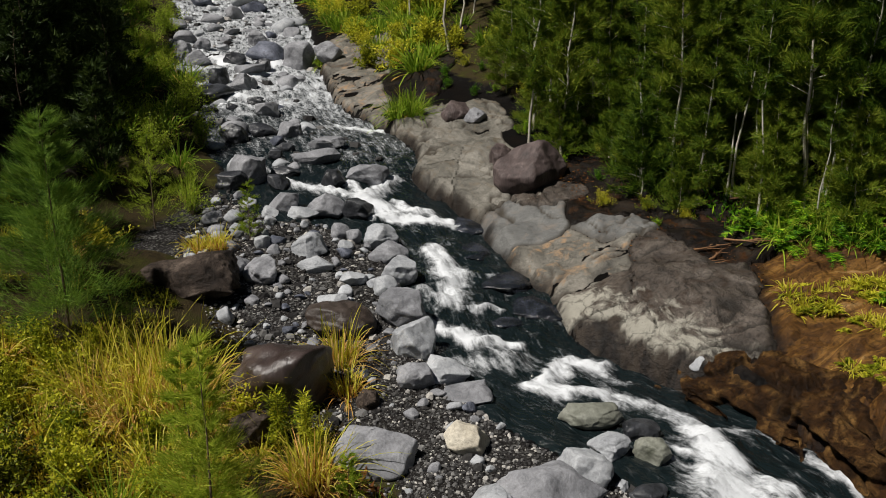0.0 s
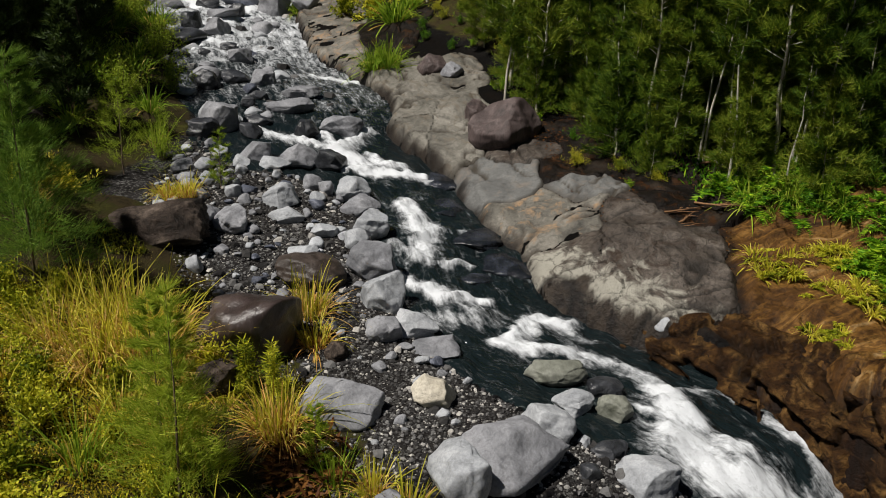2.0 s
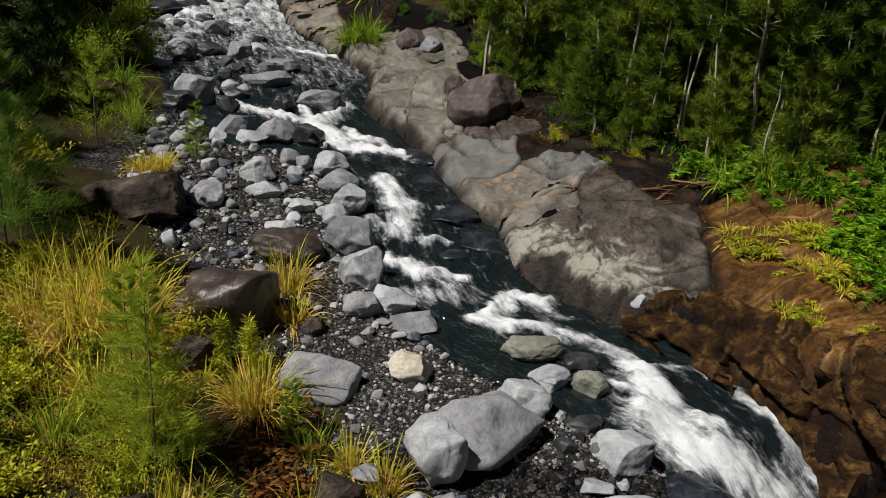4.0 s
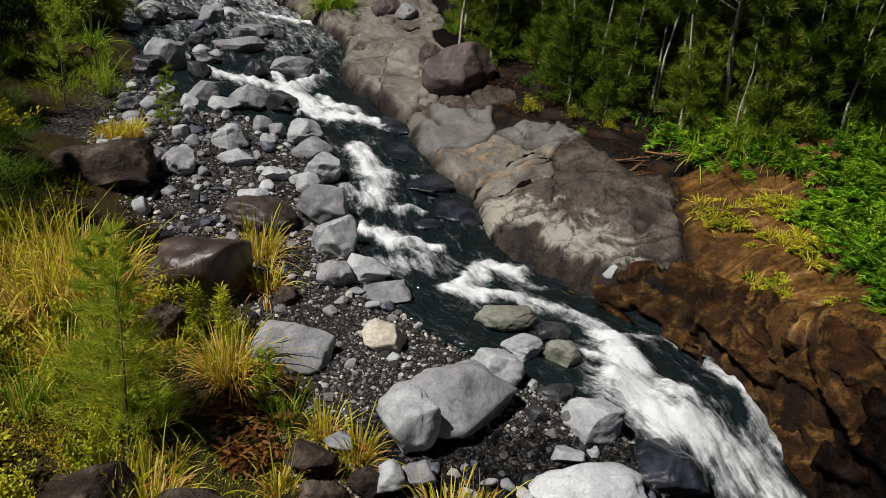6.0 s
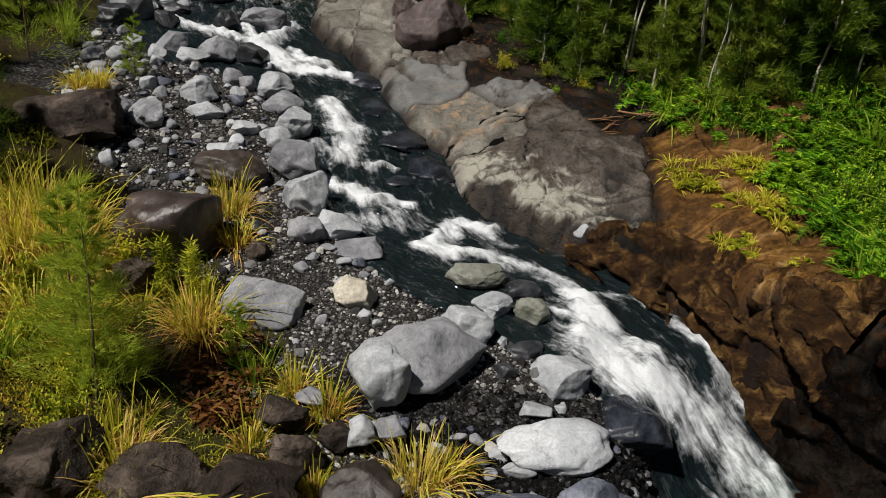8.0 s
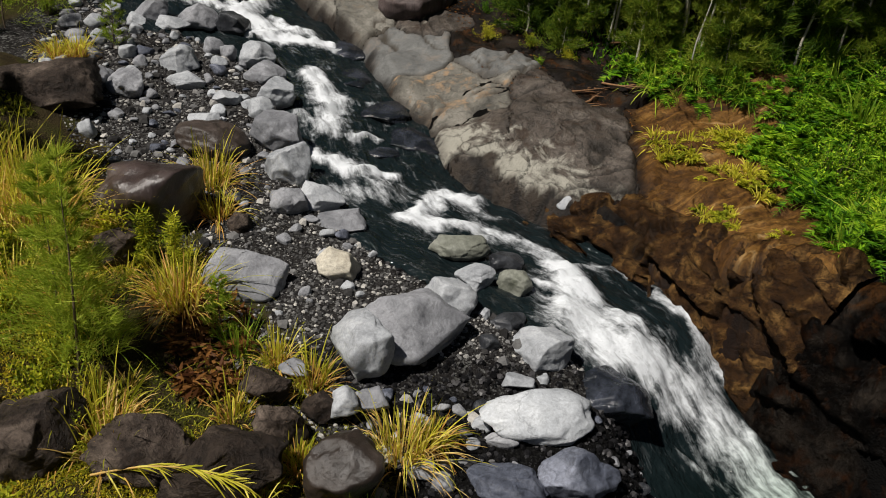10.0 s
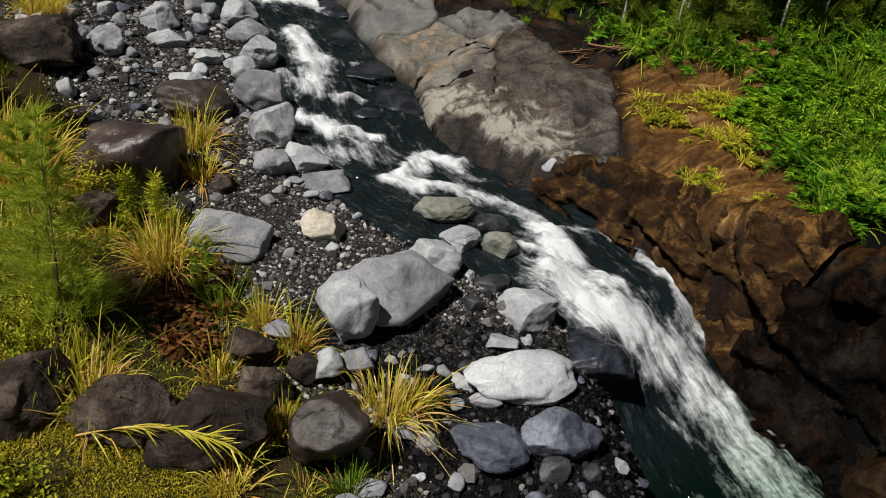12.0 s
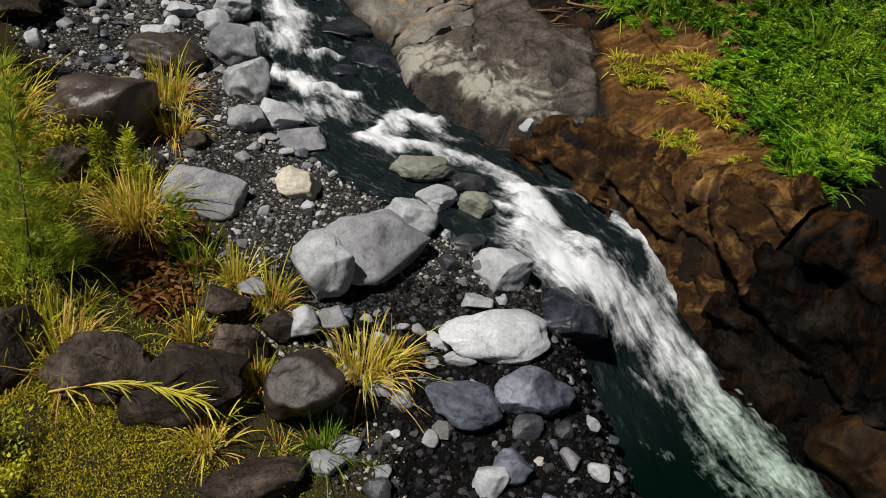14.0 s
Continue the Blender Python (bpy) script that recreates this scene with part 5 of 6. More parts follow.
def fern(size, fronds, seed, mat=None):
    """A rosette of arching fronds with leaflets in two rows."""
    rng = np.random.default_rng(seed)
    bases, ways, lens, stems = [], [], [], []
    for k in range(fronds):
        az = 2.4 * k + rng.uniform(-0.4, 0.4)
        tilt = rng.uniform(0.1, 1.15)
        L = size * rng.uniform(0.7, 1.15)
        d = np.array([math.cos(az) * math.sin(tilt), math.sin(az) * math.sin(tilt), math.cos(tilt)])
        t = np.linspace(0, 1, 32)[:, None]
        p = d * L * t + np.array([0, 0, -0.6]) * L * t**2.4
        stems.append(tube(p[::10], 0.012 * (1.05 - t[::10, 0]), 3))
        g = np.gradient(p, axis=0)
        g /= np.linalg.norm(g, axis=1, keepdims=True)
        s = np.cross(g, [0, 0, 1.0])
        s /= np.linalg.norm(s, axis=1, keepdims=True) + 1e-9
        for sign in (-1, 1):
            bases.append(p[2:])
            ways.append(s[2:] * sign + 0.5 * g[2:] + rng.normal(0, 0.18, (30, 3)))
            lens.append(L * 0.24 * (1 - np.linspace(0, 1, 30) ** 1.5 * 0.85))
    b, w, L = np.concatenate(bases), np.concatenate(ways), np.concatenate(lens)
    root = new("fern")
    part("stem", mesh_of("stem", *join_arrays(stems), FERN), root)
    part("foliage", mesh_of("foliage", *needles_of(b, w, L, L * 0.24, rng, 0.9), mat or FERN, False), root)
    return root


def shrub(size, n, seed, mat, leaf=0.09):
    """A loose shrub: thin stems that fork, with clusters of small leaves and gaps between them."""
    rng = np.random.default_rng(seed)
    stems, bases, ways = [], [], []
    for k in range(n):
        az, tilt = rng.uniform(0, 6.283), abs(rng.normal(0, 0.6))
        d = np.array([math.cos(az) * math.sin(tilt), math.sin(az) * math.sin(tilt), math.cos(tilt)])
        L = size * rng.uniform(0.5, 1.1)
        t = np.linspace(0, 1, 5)[:, None]
        p = d * L * t + rng.normal(0, 0.05, (5, 3)) * L * t + np.array([0, 0, -0.15]) * L * t**2
        stems.append(tube(p[::2], 0.012 * (1.1 - t[::2, 0]), 3))
        m = 58
        a = rng.uniform(0.25, 1.0, m) ** 0.8
        bases.append(np.stack([np.interp(a, t[:, 0], p[:, i]) for i in range(3)], 1) + rng.normal(0, 0.055, (m, 3)) * size)
        ways.append(rng.normal(0, 0.7, (m, 3)) + d * 0.5)
    b, w = np.concatenate(bases), np.concatenate(ways)
    root = new("shrub")
    part("stem", mesh_of("stem", *join_arrays(stems), TWIG), root)
    part("foliage", mesh_of("foliage", *leaves(b, w, 0.62 * leaf * rng.uniform(0.5, 1.4, len(b)), 0.3 * leaf, rng), mat, False), root)
    return root


def ground_at(x, y):
    return float(ground_height(np.array([x]), np.array([y]))[0])


def stand(master, spots, label, category, group, sink=0.05):
    """Sets copies of a plant at (x, y, scale, turn) on the ground; the master takes the first spot."""
    for i, (x, y, s, turn) in enumerate(spots):
        m = pose(x, y, ground_at(x, y) - sink, 0, 0, turn)
        ob = master if i == 0 else copy_thing(master, m)
        ob.matrix_basis = m @ Matrix.Diagonal((s, s, s, 1))
        tagged(ob, label, category, group)


def bank(x, y):
    """Distances beyond the left and the right water's edge."""
    s, h, _ = river_at(np.array([x]), np.array([y]))
    return float(-s[0] - h[0]), float(s[0] - h[0])


RND = random.Random(5)


def scatter(n, x0, x1, y0, y1, ok, gap, smin, smax, taken=None):
    """Up to n spots in a field where ok(left, right, x, y), at least gap apart."""
    out, taken = [], [] if taken is None else taken
    for _ in range(n * 30):
        if len(out) >= n:
            break
        x, y = RND.uniform(x0, x1), RND.uniform(y0, y1)
        if any((x - a) ** 2 + (y - b) ** 2 < gap * gap for a, b in taken):
            continue
        lf, rt = bank(x, y)
        if ok(lf, rt, x, y):
            taken.append((x, y))
            out.append((x, y, RND.uniform(smin, smax), RND.uniform(0, 360)))
    return out


# plants that stand alone
def plant(master, x, y, height, label, category, group, turn=0.0, sink=0.05):
    """Scales a plant built one metre high to its height and sets it on the ground."""
    master.matrix_basis = pose(x, y, ground_at(x, y) - sink, 0, 0, turn) @ Matrix.Diagonal((height, height, height, 1))
    tagged(master, label, category, group)


def sapling(x, y, height, spread, seed, mat=None, lean=0.0):
    s = casuarina(height, 1.25 * spread, 0.06, seed, mat or YOUNG, TWIG, (64 if height > 3.4 else 40) if height > 2 else 30, (320 if mat else 130) if height > 3.4 else 90, 0.05 * height + 0.07, 0.011, lean, 0.30, False)
    s.name = "sapling"
    plant(s, x, y, 1.0, "young feathery bright green casuarina sapling", "tree", "casuarina saplings")


GRASS_SEED = [40]


def grass(x, y, height, n=110, dry=0.4, width=0.016, spread=0.9, label="tall yellow-green grass clump with dry straw at its foot"):
    GRASS_SEED[0] += 1
    plant(grass_clump(height, n, GRASS_SEED[0], dry, width, spread, FRESH if dry < 0.2 else None), x, y, 1.0, label, "grass", "grass clumps")


def herb(x, y, height, seed):
    """An upright herb: one stem with long narrow leaves in whorls."""
    rng = np.random.default_rng(seed)
    stems, b, w = [], [], []
    for k in range(3):
        t = np.linspace(0, 1, 7)[:, None]
        p = np.array([rng.normal(0, 0.08), rng.normal(0, 0.08), 0]) + np.array([rng.normal(0, 0.15), rng.normal(0, 0.15), 1.0]) * t * rng.uniform(0.7, 1.0)
        stems.append(tube(p, 0.012 * (1.2 - t[:, 0]), 4))
        for q in np.linspace(0.3, 1.0, 22):
            for a in range(7):
                az = 1.257 * a + q * 9
                b.append([np.interp(q, t[:, 0], p[:, i]) for i in range(3)])
                w.append((math.cos(az), math.sin(az), -0.5 + 0.9 * q))
    root = new("herb")
    b, w = np.array(b), np.array(w)
    part("stem", mesh_of("stem", *join_arrays(stems), GRASS), root)
    part("foliage", mesh_of("foliage", *leaves(b, w, 0.15 * rng.uniform(0.6, 1.2, len(b)), 0.018, rng), SHRUB, False), root)
    plant(root, x, y, height, "upright herb with narrow yellow-green leaves", "herb", "herbs beside the dark boulder")


def fallen_reed(x, y, length, turn, seed):
    """A long bent reed with leaves along it."""
    rng = np.random.default_rng(seed)
    t = np.linspace(0, 1, 12)[:, None]
    p = np.concatenate([t * length, 0 * t, 0.25 + 0.5 * length * 0.35 * np.sin(t * 2.6)], 1)
    q = rng.uniform(0.1, 1, 60)
    b = np.stack([np.interp(q, t[:, 0], p[:, i]) for i in range(3)], 1)
    w = np.stack([np.full(60, 1.0), rng.normal(0, 0.5, 60), rng.normal(0.1, 0.35, 60)], 1)
    root = new("reed")
    part("stem", mesh_of("stem", *tube(p, 0.016 * (1.2 - t[:, 0]), 5), DRY), root)
    v, f = blades(b, w, 0.45 * rng.uniform(0.5, 1.2, 60), 0.025, 0.3, rng)
    part("foliage", mesh_of("foliage", v, f, GRASS), root)
    plant(root, x, y, 1.0, "long bent reed with narrow leaves", "reed", "", turn)


def dead_branch(x, y, length, turn, seed):
    """A dry forked branch lying on the rock."""
    rng = np.random.default_rng(seed)
    pieces = []
    for k in range(4):
        t = np.linspace(0, 1, 8)[:, None]
        a = rng.uniform(-0.6, 0.6) if k else 0.0
        s0 = length * 0.2 * k
        L = length * (1.0 if k == 0 else rng.uniform(0.3, 0.5))
        p = np.array([s0, 0, 0.22]) + np.concatenate([t * L * math.cos(a), t * L * math.sin(a), 0.0 * t], 1) + np.cumsum(rng.normal(0, 0.03, (8, 3)) * (1, 1, 0.3), 0)
        pieces.append(tube(p, (0.035 if k == 0 else 0.02) * (1.15 - t[:, 0]), 5))
    root = new("dead_branch", mesh_of("dead_branch", *join_arrays(pieces), ROOT))
    root.matrix_world = pose(x, y, ground_at(x, y), 0, -4, turn)
    tagged(root, "dry reddish brown branch lying on bedrock", "branch", "dead branches")


SAPLING = leaf_mat("sapling_needles", [(0.035, 0.08, 0.010), (0.075, 0.15, 0.018), (0.14, 0.24, 0.03), (0.24, 0.34, 0.05)], through_light=0.35)
sapling(-8.27, 17.12, 5.00, 1.55, 200, SAPLING)
sapling(-9.6, 19.2, 3.6, 1.2, 206, SAPLING)
sapling(-9.16, 25.55, 3.12, 1.09, 201)
sapling(-6.00, 24.89, 1.88, 0.39, 202)
sapling(-4.12, 12.06, 3.49, 0.87, 203)
sapling(-1.67, 12.95, 1.33, 0.34, 204)
sapling(-3.76, 11.58, 3.89, 0.76, 205)
grass(-8.90, 28.17, 1.48, 110, 0.1, label="fresh green grass clump")
grass(-5.61, 15.35, 3.04, 240, 0.62, 0.018, 0.8)
for gx0, gy0, gh in ((-5.9, 16.3, 2.2), (-5.2, 15.9, 2.0), (-6.7, 16.3, 2.3), (-4.9, 15.1, 1.6), (-7.2, 15.4, 2.2), (-4.3, 13.4, 1.3), (-5.2, 13.2, 1.5)):
    grass(gx0, gy0, gh, 270, 0.58, 0.018, 1.1)
grass(-6.12, 15.01, 2.57, 240, 0.62, 0.018, 0.8)
grass(-2.45, 18.01, 1.76, 240, 0.62, 0.018, 0.8)
grass(-2.11, 16.69, 1.15, 240, 0.62, 0.018, 0.8)
grass(-2.57, 13.86, 1.84, 240, 0.62, 0.018, 0.8)
grass(-6.84, 24.16, 1.19, 240, 0.62, 0.018, 0.8)
grass(-7.35, 23.87, 1.11, 240, 0.62, 0.018, 0.8)
grass(-1.40, 38.41, 1.99, 200, 0.05, 0.03, 1.1, label="tall green reed clump at the slab's edge")
grass(-2.05, 38.39, 1.84, 200, 0.05, 0.03, 1.1, label="tall green reed clump at the slab's edge")
grass(-7.12, 50.05, 1.09, 200, 0.05, 0.03, 1.1, label="tall green reed clump at the slab's edge")
grass(-6.07, 58.19, 1.54, 220, 0.1, 0.05, 1.2, label="bright yellow-green reeds up the valley")
grass(-4.24, 56.64, 1.50, 220, 0.1, 0.05, 1.2, label="bright yellow-green reeds up the valley")
grass(-3.10, 56.18, 1.70, 220, 0.1, 0.05, 1.2, label="bright yellow-green reeds up the valley")
grass(-3.17, 10.54, 1.68, 240, 0.62, 0.018, 0.8)
grass(-3.66, 10.38, 1.51, 240, 0.62, 0.018, 0.8)
grass(1.53, 10.29, 1.76, 240, 0.62, 0.018, 0.8)
grass(2.03, 10.56, 1.04, 240, 0.62, 0.018, 0.8)
grass(0.88, 8.68, 1.05, 110, 0.1, label="fresh green grass clump")
grass(0.02, 11.71, 1.18, 240, 0.62, 0.018, 0.8)
grass(-0.58, 12.28, 1.02, 240, 0.62, 0.018, 0.8)
grass(-2.39, 13.64, 1.67, 240, 0.62, 0.018, 0.8)
grass(-3.08, 15.96, 0.73, 110, 0.1, label="fresh green grass clump")
grass(-3.45, 15.89, 1.08, 110, 0.1, label="fresh green grass clump")
grass(-1.29, 12.58, 1.11, 110, 0.1, label="fresh green grass clump")
grass(-0.11, 9.90, 0.98, 240, 0.62, 0.018, 0.8)
grass(-2.92, 9.90, 1.51, 240, 0.62, 0.018, 0.8)
grass(-5.86, 15.90, 2.26, 240, 0.62, 0.018, 0.8)
grass(-6.22, 15.00, 2.18, 240, 0.62, 0.018, 0.8)
grass(-5.53, 12.13, 1.73, 110, 0.1, label="fresh green grass clump")
grass(-3.60, 12.39, 1.57, 110, 0.1, label="fresh green grass clump")
herb(-3.30, 15.05, 1.46, 337)
herb(-2.76, 14.98, 1.30, 338)
herb(-2.44, 14.24, 1.00, 339)
plant(fern(0.45, 16, 340, SHRUB), 9.20, 17.35, 1.0, "small bright fern growing on the ledge", "fern", "ferns on the ledge", sink=-0.1)
plant(fern(0.55, 16, 341, SHRUB), 9.42, 16.62, 1.0, "small bright fern growing on the ledge", "fern", "ferns on the ledge", sink=-0.1)
plant(fern(0.35, 16, 342, SHRUB), 9.64, 16.30, 1.0, "small bright fern growing on the ledge", "fern", "ferns on the ledge", sink=-0.1)
plant(fern(0.45, 16, 343, SHRUB), 11.26, 19.63, 1.0, "small bright fern growing on the ledge", "fern", "ferns on the ledge", sink=-0.1)
plant(fern(0.55, 16, 344, SHRUB), 10.79, 19.89, 1.0, "small bright fern growing on the ledge", "fern", "ferns on the ledge", sink=-0.1)
plant(fern(0.35, 16, 345, SHRUB), 9.57, 18.41, 1.0, "small bright fern growing on the ledge", "fern", "ferns on the ledge", sink=-0.1)
plant(fern(0.45, 16, 346, SHRUB), 10.03, 18.84, 1.0, "small bright fern growing on the ledge", "fern", "ferns on the ledge", sink=-0.1)
plant(fern(0.55, 16, 347, SHRUB), 10.38, 15.46, 1.0, "small bright fern growing on the ledge", "fern", "ferns on the ledge", sink=-0.1)
plant(fern(0.35, 16, 348, SHRUB), 10.03, 13.65, 1.0, "small bright fern growing on the ledge", "fern", "ferns on the ledge", sink=-0.1)
fallen_reed(-3.03, 9.31, 2.3, -12, 349)
dead_branch(6.10, 21.56, 1.8, 10, 350)
dead_branch(7.29, 21.87, 1.2, 47, 351)
dead_branch(6.96, 22.53, 1.5, 14, 352)
dead_branch(8.09, 23.04, 1.8, -19, 353)
dead_branch(5.40, 21.19, 1.2, 18, 354)
dead_branch(8.62, 23.72, 1.5, -15, 355)
dead_branch(8.89, 25.15, 1.8, 22, 356)
# wooded slope of the right bank
wood_ok = lambda lf, rt, x, y: rt > (5.2 if y < 30 else 4.4 if y < 40 else 6.0) and y > np.interp(x, [7, 8.7, 9.5, 10.9, 12.6, 15.2], [24.9, 25.0, 23.7, 22.7, 22.9, 22.5])
front = []
spots = scatter(52, 4, 20, 22, 27.5, wood_ok, 0.7, 0.6, 1.05, front) + scatter(70, 2, 26, 22, 40, wood_ok, 1.2, 0.7, 1.15, front) + scatter(46, -6, 30, 36, 62, wood_ok, 1.9, 0.9, 1.3, front)
masters = [casuarina(h, s, f, k, NEEDLE, BARK, lean=0.03) for h, s, f, k in ((8.5, 1.5, 0.14, 1), (10, 1.7, 0.34, 2), (6.5, 1.5, 0.03, 3), (11, 1.7, 0.42, 4), (9, 1.6, 0.2, 5), (5.0, 1.4, 0.02, 6))]
for i, m in enumerate(masters):
    stand(m, spots[i::6], "slender casuarina with pale trunk and feathery dark green crown", "tree", "casuarina wood on the bank")
edge = [casuarina(3.6, 1.3, 0.02, 21, NEEDLE, BARK, 50, 200, 0.3, 0.022), casuarina(2.8, 1.1, 0.02, 22, NEEDLE, BARK, 44, 180, 0.28, 0.022)]
spots = scatter(17, 3, 17, 22.5, 34, lambda lf, rt, x, y: wood_ok(lf, rt, x, y) and rt < (7.4 if y > 25.5 else 11.5) and not wood_ok(lf, rt - 1.6, x, y - 1.6), 0.6, 0.7, 1.15)
for i, m in enumerate(edge):
    stand(m, spots[i::2], "young bushy casuarina at the wood's edge", "tree", "young casuarinas of the wood's edge")
poles = [casuarina(8.0, 0.9, 0.55, 23, NEEDLE, BARK, 26, 150, 0.3, 0.024, 0.05), casuarina(6.5, 0.8, 0.5, 24, NEEDLE, BARK, 24, 150, 0.3, 0.024, -0.04)]
spots = scatter(15, 6, 19, 22.4, 28, lambda lf, rt, x, y: wood_ok(lf, rt, x, y) and not wood_ok(lf, rt - 1.2, x, y - 1.2), 0.4, 0.7, 1.1)
for i, m in enumerate(poles):
    stand(m, spots[i::2], "thin pale casuarina stem with a small high crown", "tree", "bare stems of the wood's edge")
# wood of the left bank; hillside shade is put into its dark needle colour
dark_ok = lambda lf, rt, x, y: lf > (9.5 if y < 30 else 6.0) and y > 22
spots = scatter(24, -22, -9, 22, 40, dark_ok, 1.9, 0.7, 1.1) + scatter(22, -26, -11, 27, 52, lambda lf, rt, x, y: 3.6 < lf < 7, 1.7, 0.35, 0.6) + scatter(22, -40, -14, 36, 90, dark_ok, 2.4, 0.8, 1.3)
masters = [casuarina(h, s, f, k, SHADE_NEEDLE, TWIG, 50, 80, 0.6, 0.11) for h, s, f, k in ((9, 2.3, 0.04, 11), (11, 2.6, 0.05, 12), (7.5, 2.2, 0.03, 13))]
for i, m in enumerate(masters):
    stand(m, spots[i::3], "dense casuarina with hillside shade put into its needle colour", "tree", "shaded wood on the bank")
# ferns and grass above the ledge of the right bank
def off_rim(x, y):
    """Behind the bare shaded rim of the gorge."""
    return y > 13.3 + 0.8 * np.clip(x - 10.6, 0, 6)


def fern_edge(y):
    """Where, going away from the stream, the ferns begin: x for a given y."""
    return np.interp(y, [12.0, 12.9, 14.3, 15.5, 16.9, 18.7, 19.3, 20, 20.6, 21.4, 22, 22.6, 23.2], [14.5, 11.4, 10.7, 11.6, 12.0, 12.2, 11.4, 11.9, 12.9, 12.6, 11.2, 9.7, 9.0])


masters = [fern(1.0, 14, 60), fern(1.0, 18, 61), fern(1.0, 12, 62)]
spots = scatter(60, 5.5, 22, 14, 27, lambda lf, rt, x, y: x > fern_edge(y) and off_rim(x, y) and rt < 12 and y < 24.2, 0.55, 0.8, 1.4)
for i, m in enumerate(masters):
    stand(m, spots[i::3], "bright green fern with arching fronds", "fern", "ferns above the ledge")
masters = [grass_clump(1.0, 110, 70 + k, 0.08, 0.028, 1.4, FRESH) for k in range(2)]
spots = scatter(80, 6, 20, 11, 24, lambda lf, rt, x, y: x > fern_edge(y) + 0.2 and off_rim(x, y) and rt < 10 and y < 24, 0.6, 0.6, 1.3)
for i, m in enumerate(masters):
    stand(m, spots[i::2], "lush green grass tuft above the ledge", "grass", "green grass tufts")
spots = scatter(70, 9, 16, 11.5, 20.5, lambda lf, rt, x, y: x > fern_edge(y) and off_rim(x, y) and rt < 8.5, 0.46, 0.9, 1.7)
lush = [fern(1.0, 20, 63), fern(1.0, 16, 64)]
for i, m in enumerate(lush):
    stand(m, spots[i::2], "lush bright green fern overhanging the ledge", "fern", "ferns above the ledge")
spots = scatter(55, 8, 16, 19.5, 24.4, lambda lf, rt, x, y: x > fern_edge(y) and rt < 9.5, 0.5, 0.85, 1.5)
edge_ferns = [fern(1.0, 18, 65), fern(1.0, 15, 66)]
for i, m in enumerate(edge_ferns):
    stand(m, spots[i::2], "bright green fern at the foot of the wood", "fern", "ferns above the ledge")
bushy = [shrub(1.25, 34, 110, FERN, 0.11), shrub(1.0, 30, 111, FERN, 0.10), grass_clump(1.5, 150, 112, 0.06, 0.03, 1.2, FRESH)]
spots = scatter(40, 10, 20, 12, 24, lambda lf, rt, x, y: x > fern_edge(y) + 0.4 and off_rim(x, y) and rt < 13, 0.75, 0.7, 1.35)
for i, m in enumerate(bushy):
    stand(m, spots[i::3], ("leafy bright green bush above the ledge", "low leafy green bush above the ledge", "tall green grass above the ledge")[i], ("shrub", "shrub", "grass")[i], "bushes above the ledge")
# small plants rooted in the beds of the ledge
tufts = [fern(0.5, 14, 113, SHRUB), grass_clump(0.55, 60, 114, 0.1, 0.03, 1.3)]
spots = scatter(16, 8.7, 9.8, 19.3, 20.6, lambda lf, rt, x, y: True, 0.2, 0.7, 1.2) + scatter(16, 10.3, 11.7, 19.9, 20.6, lambda lf, rt, x, y: True, 0.2, 0.7, 1.1) + scatter(9, 9.2, 9.9, 16.4, 17.3, lambda lf, rt, x, y: True, 0.2, 0.6, 0.9) + scatter(12, 10.3, 11.6, 17.4, 19.0, lambda lf, rt, x, y: y > 8.6 + 0.8 * x, 0.2, 0.7, 1.1)
for i, m in enumerate(tufts):
    stand(m, spots[i::2], ("small bright fern growing on the ledge", "small green grass tuft on the ledge")[i], ("fern", "grass")[i], "plants on the ledge", sink=-0.12)
# undergrowth at the wood's edge
masters = [shrub(0.9, 22, 80, SHRUB), shrub(0.8, 18, 81, FERN)]
spots = scatter(60, -6, 16, 24, 62, lambda lf, rt, x, y: 4.0 < rt < 8.5 and y > 24, 0.8, 0.5, 1.1)
for i, m in enumerate(masters):
    stand(m, spots[i::2], "loose green shrub at the wood's edge", "shrub", "undergrowth shrubs")
# shrubs, ferns and grass of the left bank
left_ok = lambda lf, rt, x, y: lf > veg_start(y) + 0.5 and y < 24
masters = [shrub(0.85, 24, 82, SHRUB, 0.11), shrub(0.7, 26, 83, SHRUB, 0.10), shrub(0.9, 18, 84, COVER, 0.11)]
spots = scatter(60, -14, -0.5, 7, 24, lambda lf, rt, x, y: left_ok(lf, rt, x, y) and (y < 17 or x < -9.5) and (y > 15 or lf > veg_start(y) + 2.8), 0.55, 0.8, 1.4)
for i, m in enumerate(masters):
    stand(m, spots[i::3], "loose yellow-green shrub on the bank", "shrub", "shrubs of the overgrown bank")
leafy = [shrub(1.0, 26, 87, SHRUB, 0.14), shrub(0.9, 24, 88, SHRUB, 0.13)]
spots = scatter(34, -10, -2.5, 8, 16.5, lambda lf, rt, x, y: lf > veg_start(y) + (1.6 if y > 15 else 3.4), 0.8, 0.8, 1.3)
for i, m in enumerate(leafy):
    stand(m, spots[i::2], "leafy yellow-green shrub on the bank", "shrub", "shrubs of the overgrown bank")
masters = [grass_clump(0.9, 90, 90 + k, 0.55, 0.018, 0.95) for k in range(3)]
spots = scatter(70, -14, 0.5, 7, 26, lambda lf, rt, x, y: left_ok(lf, rt, x, y) and (y < 17.5 or x < -9) and fbm(np.array([x]), np.array([y]), 2.2, 91, 2)[0] > -0.15, 0.42, 0.6, 1.3)
for i, m in enumerate(masters):
    stand(m, spots[i::3], "yellowing grass tuft on the overgrown bank", "grass", "grass tufts of the bank")
masters = [shrub(1.3, 26, 85, YOUNG, 0.12), grass_clump(1.4, 110, 95, 0.1, 0.03, 1.1, FRESH)]
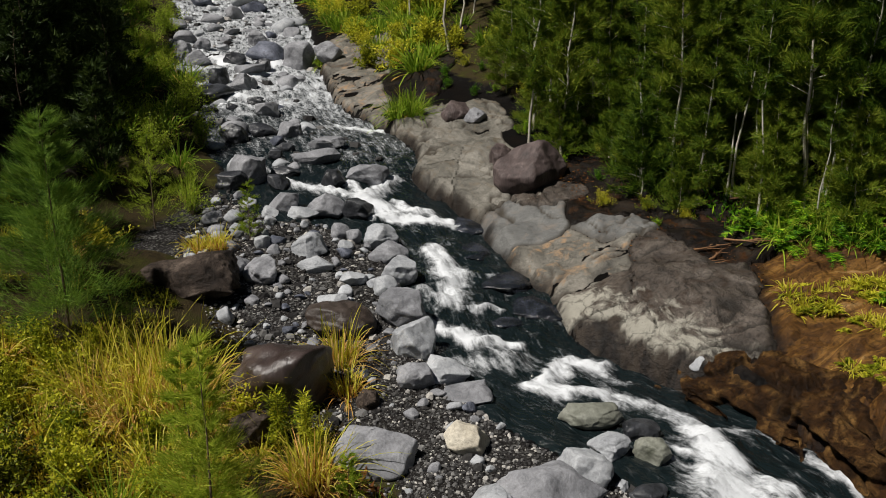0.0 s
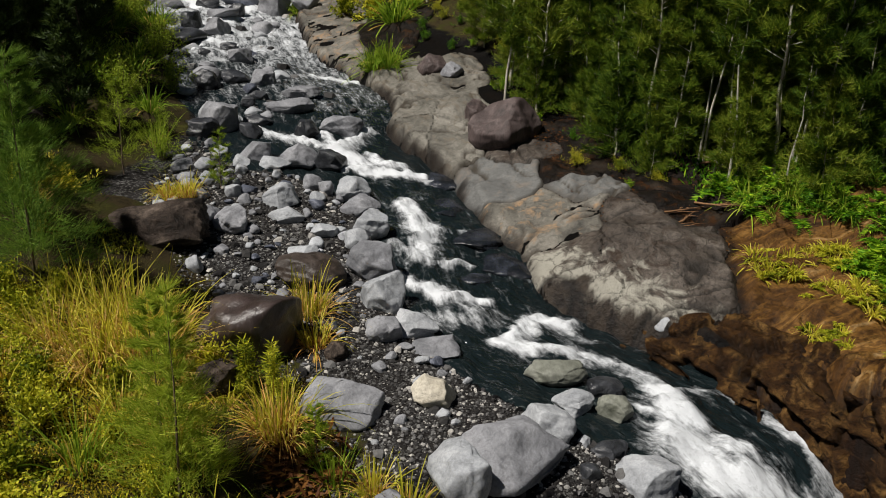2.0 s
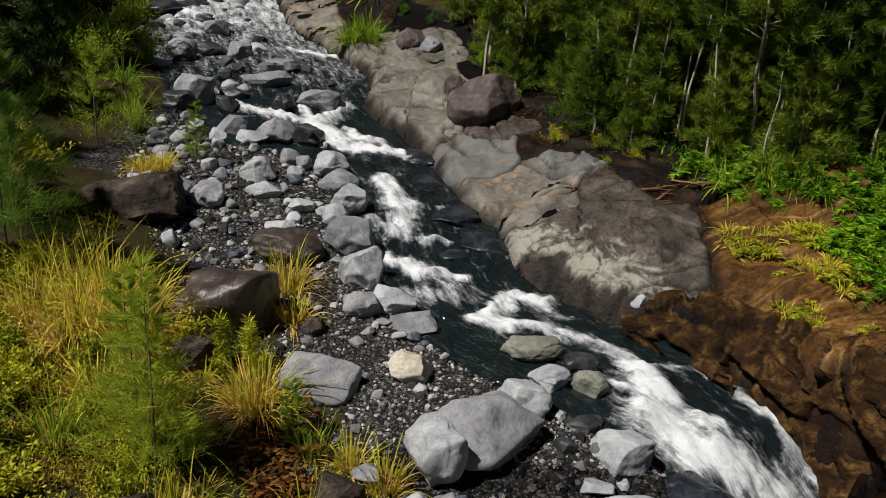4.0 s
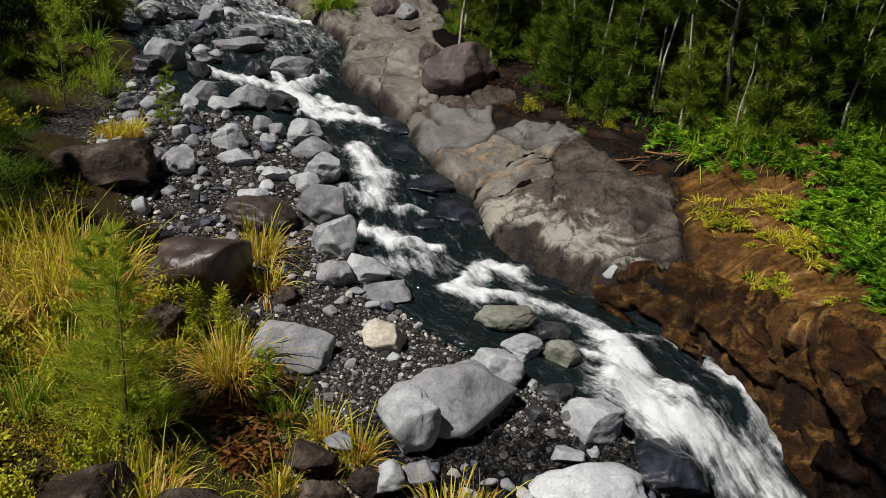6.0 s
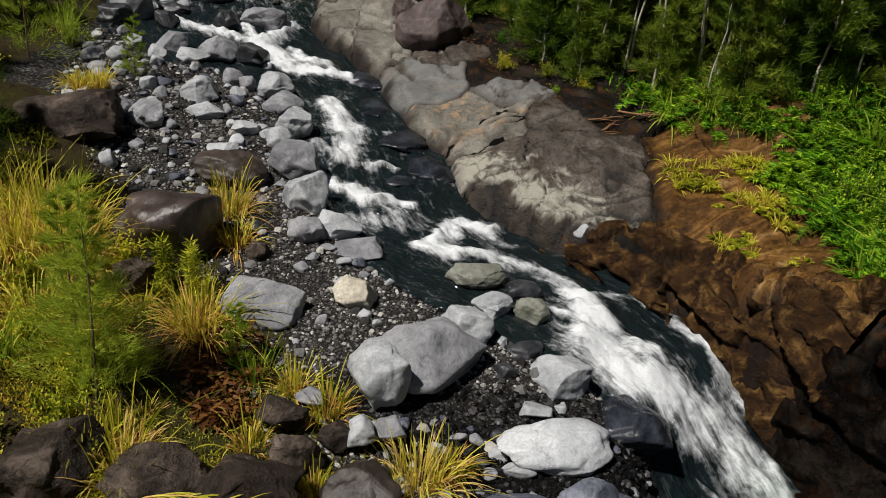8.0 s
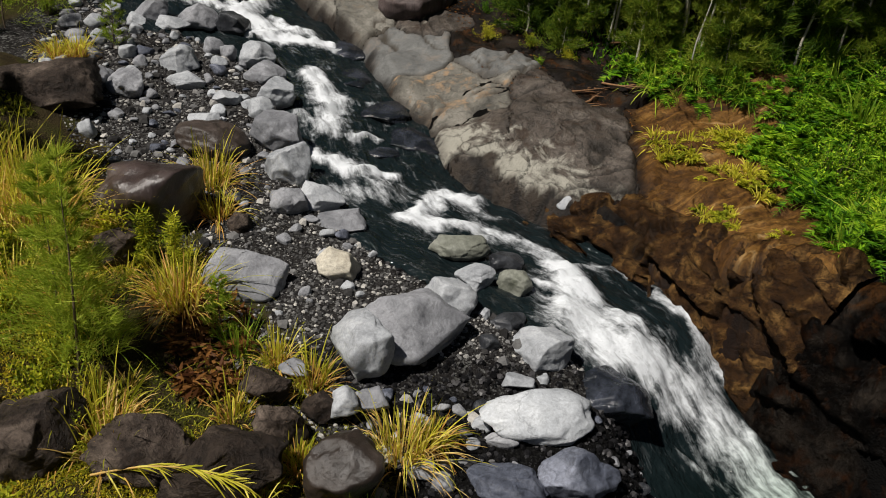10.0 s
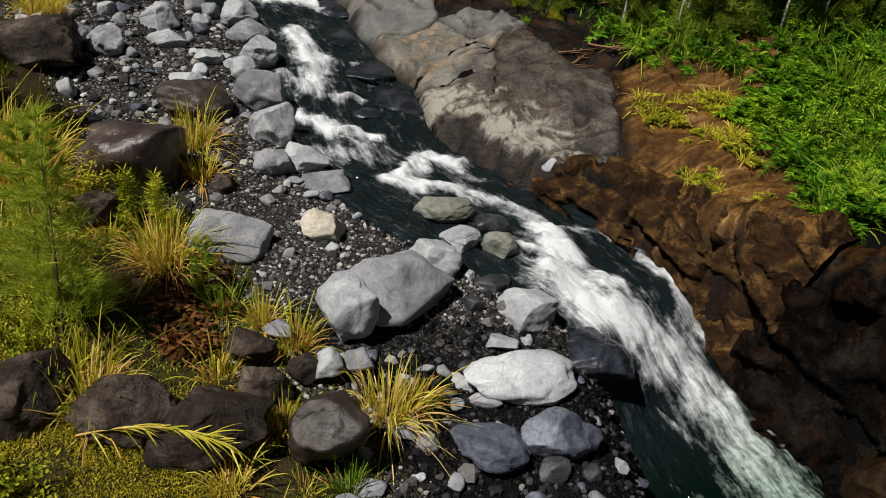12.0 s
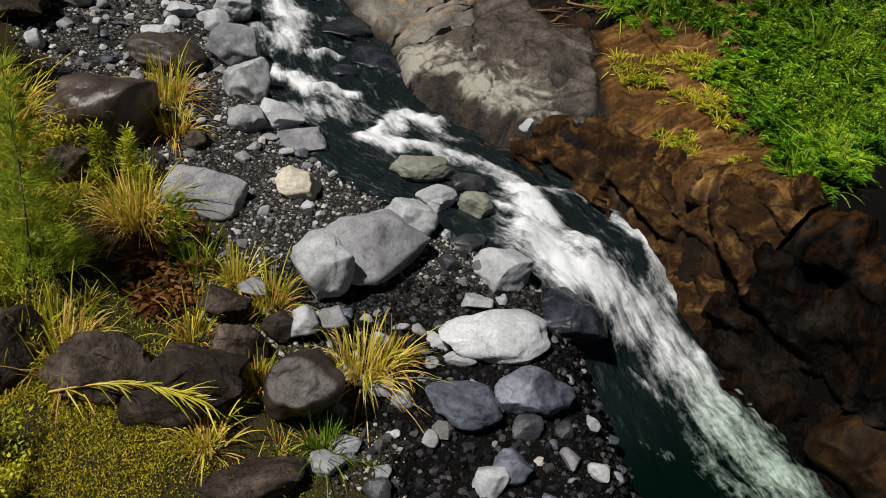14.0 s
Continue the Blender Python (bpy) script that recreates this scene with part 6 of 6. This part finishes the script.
spots = scatter(70, -28, -7, 27, 62, lambda lf, rt, x, y: 0.5 < lf < 5.0, 0.9, 0.8, 1.6)
stand(masters[0], spots[0::2], "green bush overhanging the stream's bank", "shrub", "bushes along the far bank")
stand(masters[1], spots[1::2], "tall green grass on the stream's bank", "grass", "tall grass along the far bank")


def low_cover(name, n, seed, x0, x1, y0, y1, ok, mat, size, label):
    """Moss, litter and creeping plants: small leaves beyond counting, in one mesh."""
    rng = np.random.default_rng(seed)
    x, y = rng.uniform(x0, x1, n), rng.uniform(y0, y1, n)
    s, h, _ = river_at(x, y)
    rim = np.minimum(np.minimum(x - x0, x1 - x), np.minimum(y - y0, y1 - y))
    sparse = -0.35 + 1.8 * (1 - smooth(0.0, 1.5, rim)) if mat is MOSS else 0.35
    keep = ok(-s - h, s - h, x, y) & (1.7 * fbm(x, y, 1.1, seed, 4) + 0.9 * rng.random(n) > sparse)
    x, y = x[keep], y[keep]
    k = len(x)
    b = np.stack([x, y, ground_height(x, y) + rng.uniform(-0.02, 0.12, k) * size / 0.15], 1)
    w = rng.normal(0, 0.7, (k, 3)) * np.array([1, 1, 0.25 if mat is LITTER else 1]) + np.array([0, 0, 0.08 if mat is LITTER else 0.7])
    size = size * np.clip(y / 17, 0.35, 1.2)
    v, f = leaves(b, w, size * rng.uniform(0.5, 1.5, k), size * 0.28, rng, level=0.7)
    tagged(new(name, mesh_of(name, v, f, mat, False)), label, "ground cover", kind="stuff")


low_cover("ground_cover", 120000, 7, -12, 1.5, 6, 24, lambda lf, rt, x, y: (lf > veg_start(y) - 0.2) & ((y < 17.5) | (fbm(x, y, 0.9, 23, 2) > 0.5)), COVER, 0.11, "olive and yellow low plants covering the bank")
low_cover("moss", 150000, 17, -7.5, 0.2, 4.6, 10.6, lambda lf, rt, x, y: lf > veg_start(y) - 0.2, MOSS, 0.10, "yellow-green moss on the bank below the boulders")
low_cover("moss", 65000, 18, -10.2, -3.0, 10.0, 17, lambda lf, rt, x, y: lf > veg_start(y) + 1.0, MOSS, 0.10, "yellow-green moss and seedlings among the grass")
low_cover("ground_cover", 90000, 8, 4, 24, 10, 40, lambda lf, rt, x, y: np.where(y > 24, rt > 5.6, (x > fern_edge(y)) & off_rim(x, y) & (rt > 1)), FERN, 0.17, "green low plants under the wood")
low_cover("dead_needles", 14000, 9, 4, 14, 20, 32, lambda lf, rt, x, y: (rt > 3.0) & (rt < 7.5) & ((x < 9) | (y > 24)), LITTER, 0.10, "reddish brown dead needles on bedrock")
low_cover("dead_fronds", 9000, 19, -2.6, -0.9, 11.0, 14.0, lambda lf, rt, x, y: ((x + 1.75) / 0.7) ** 2 + ((y - 12.5) / 1.3) ** 2 < 1, LITTER, 0.34, "reddish brown heap of dead fronds")
masters = [shrub(1.3, 30, 86, SHRUB, 0.2), grass_clump(1.6, 130, 96, 0.1, 0.05, 1.2, FRESH)]
spots = scatter(70, -14, 6, 44, 74, lambda lf, rt, x, y: (0.8 if y > 58 else 2.5) < rt < 9, 0.9, 0.8, 1.5)
stand(masters[0], spots[0::2], "bright yellow-green bush up the valley", "shrub", "bushes up the valley")
stand(masters[1], spots[1::2], "tall bright grass up the valley", "grass", "tall grass up the valley")
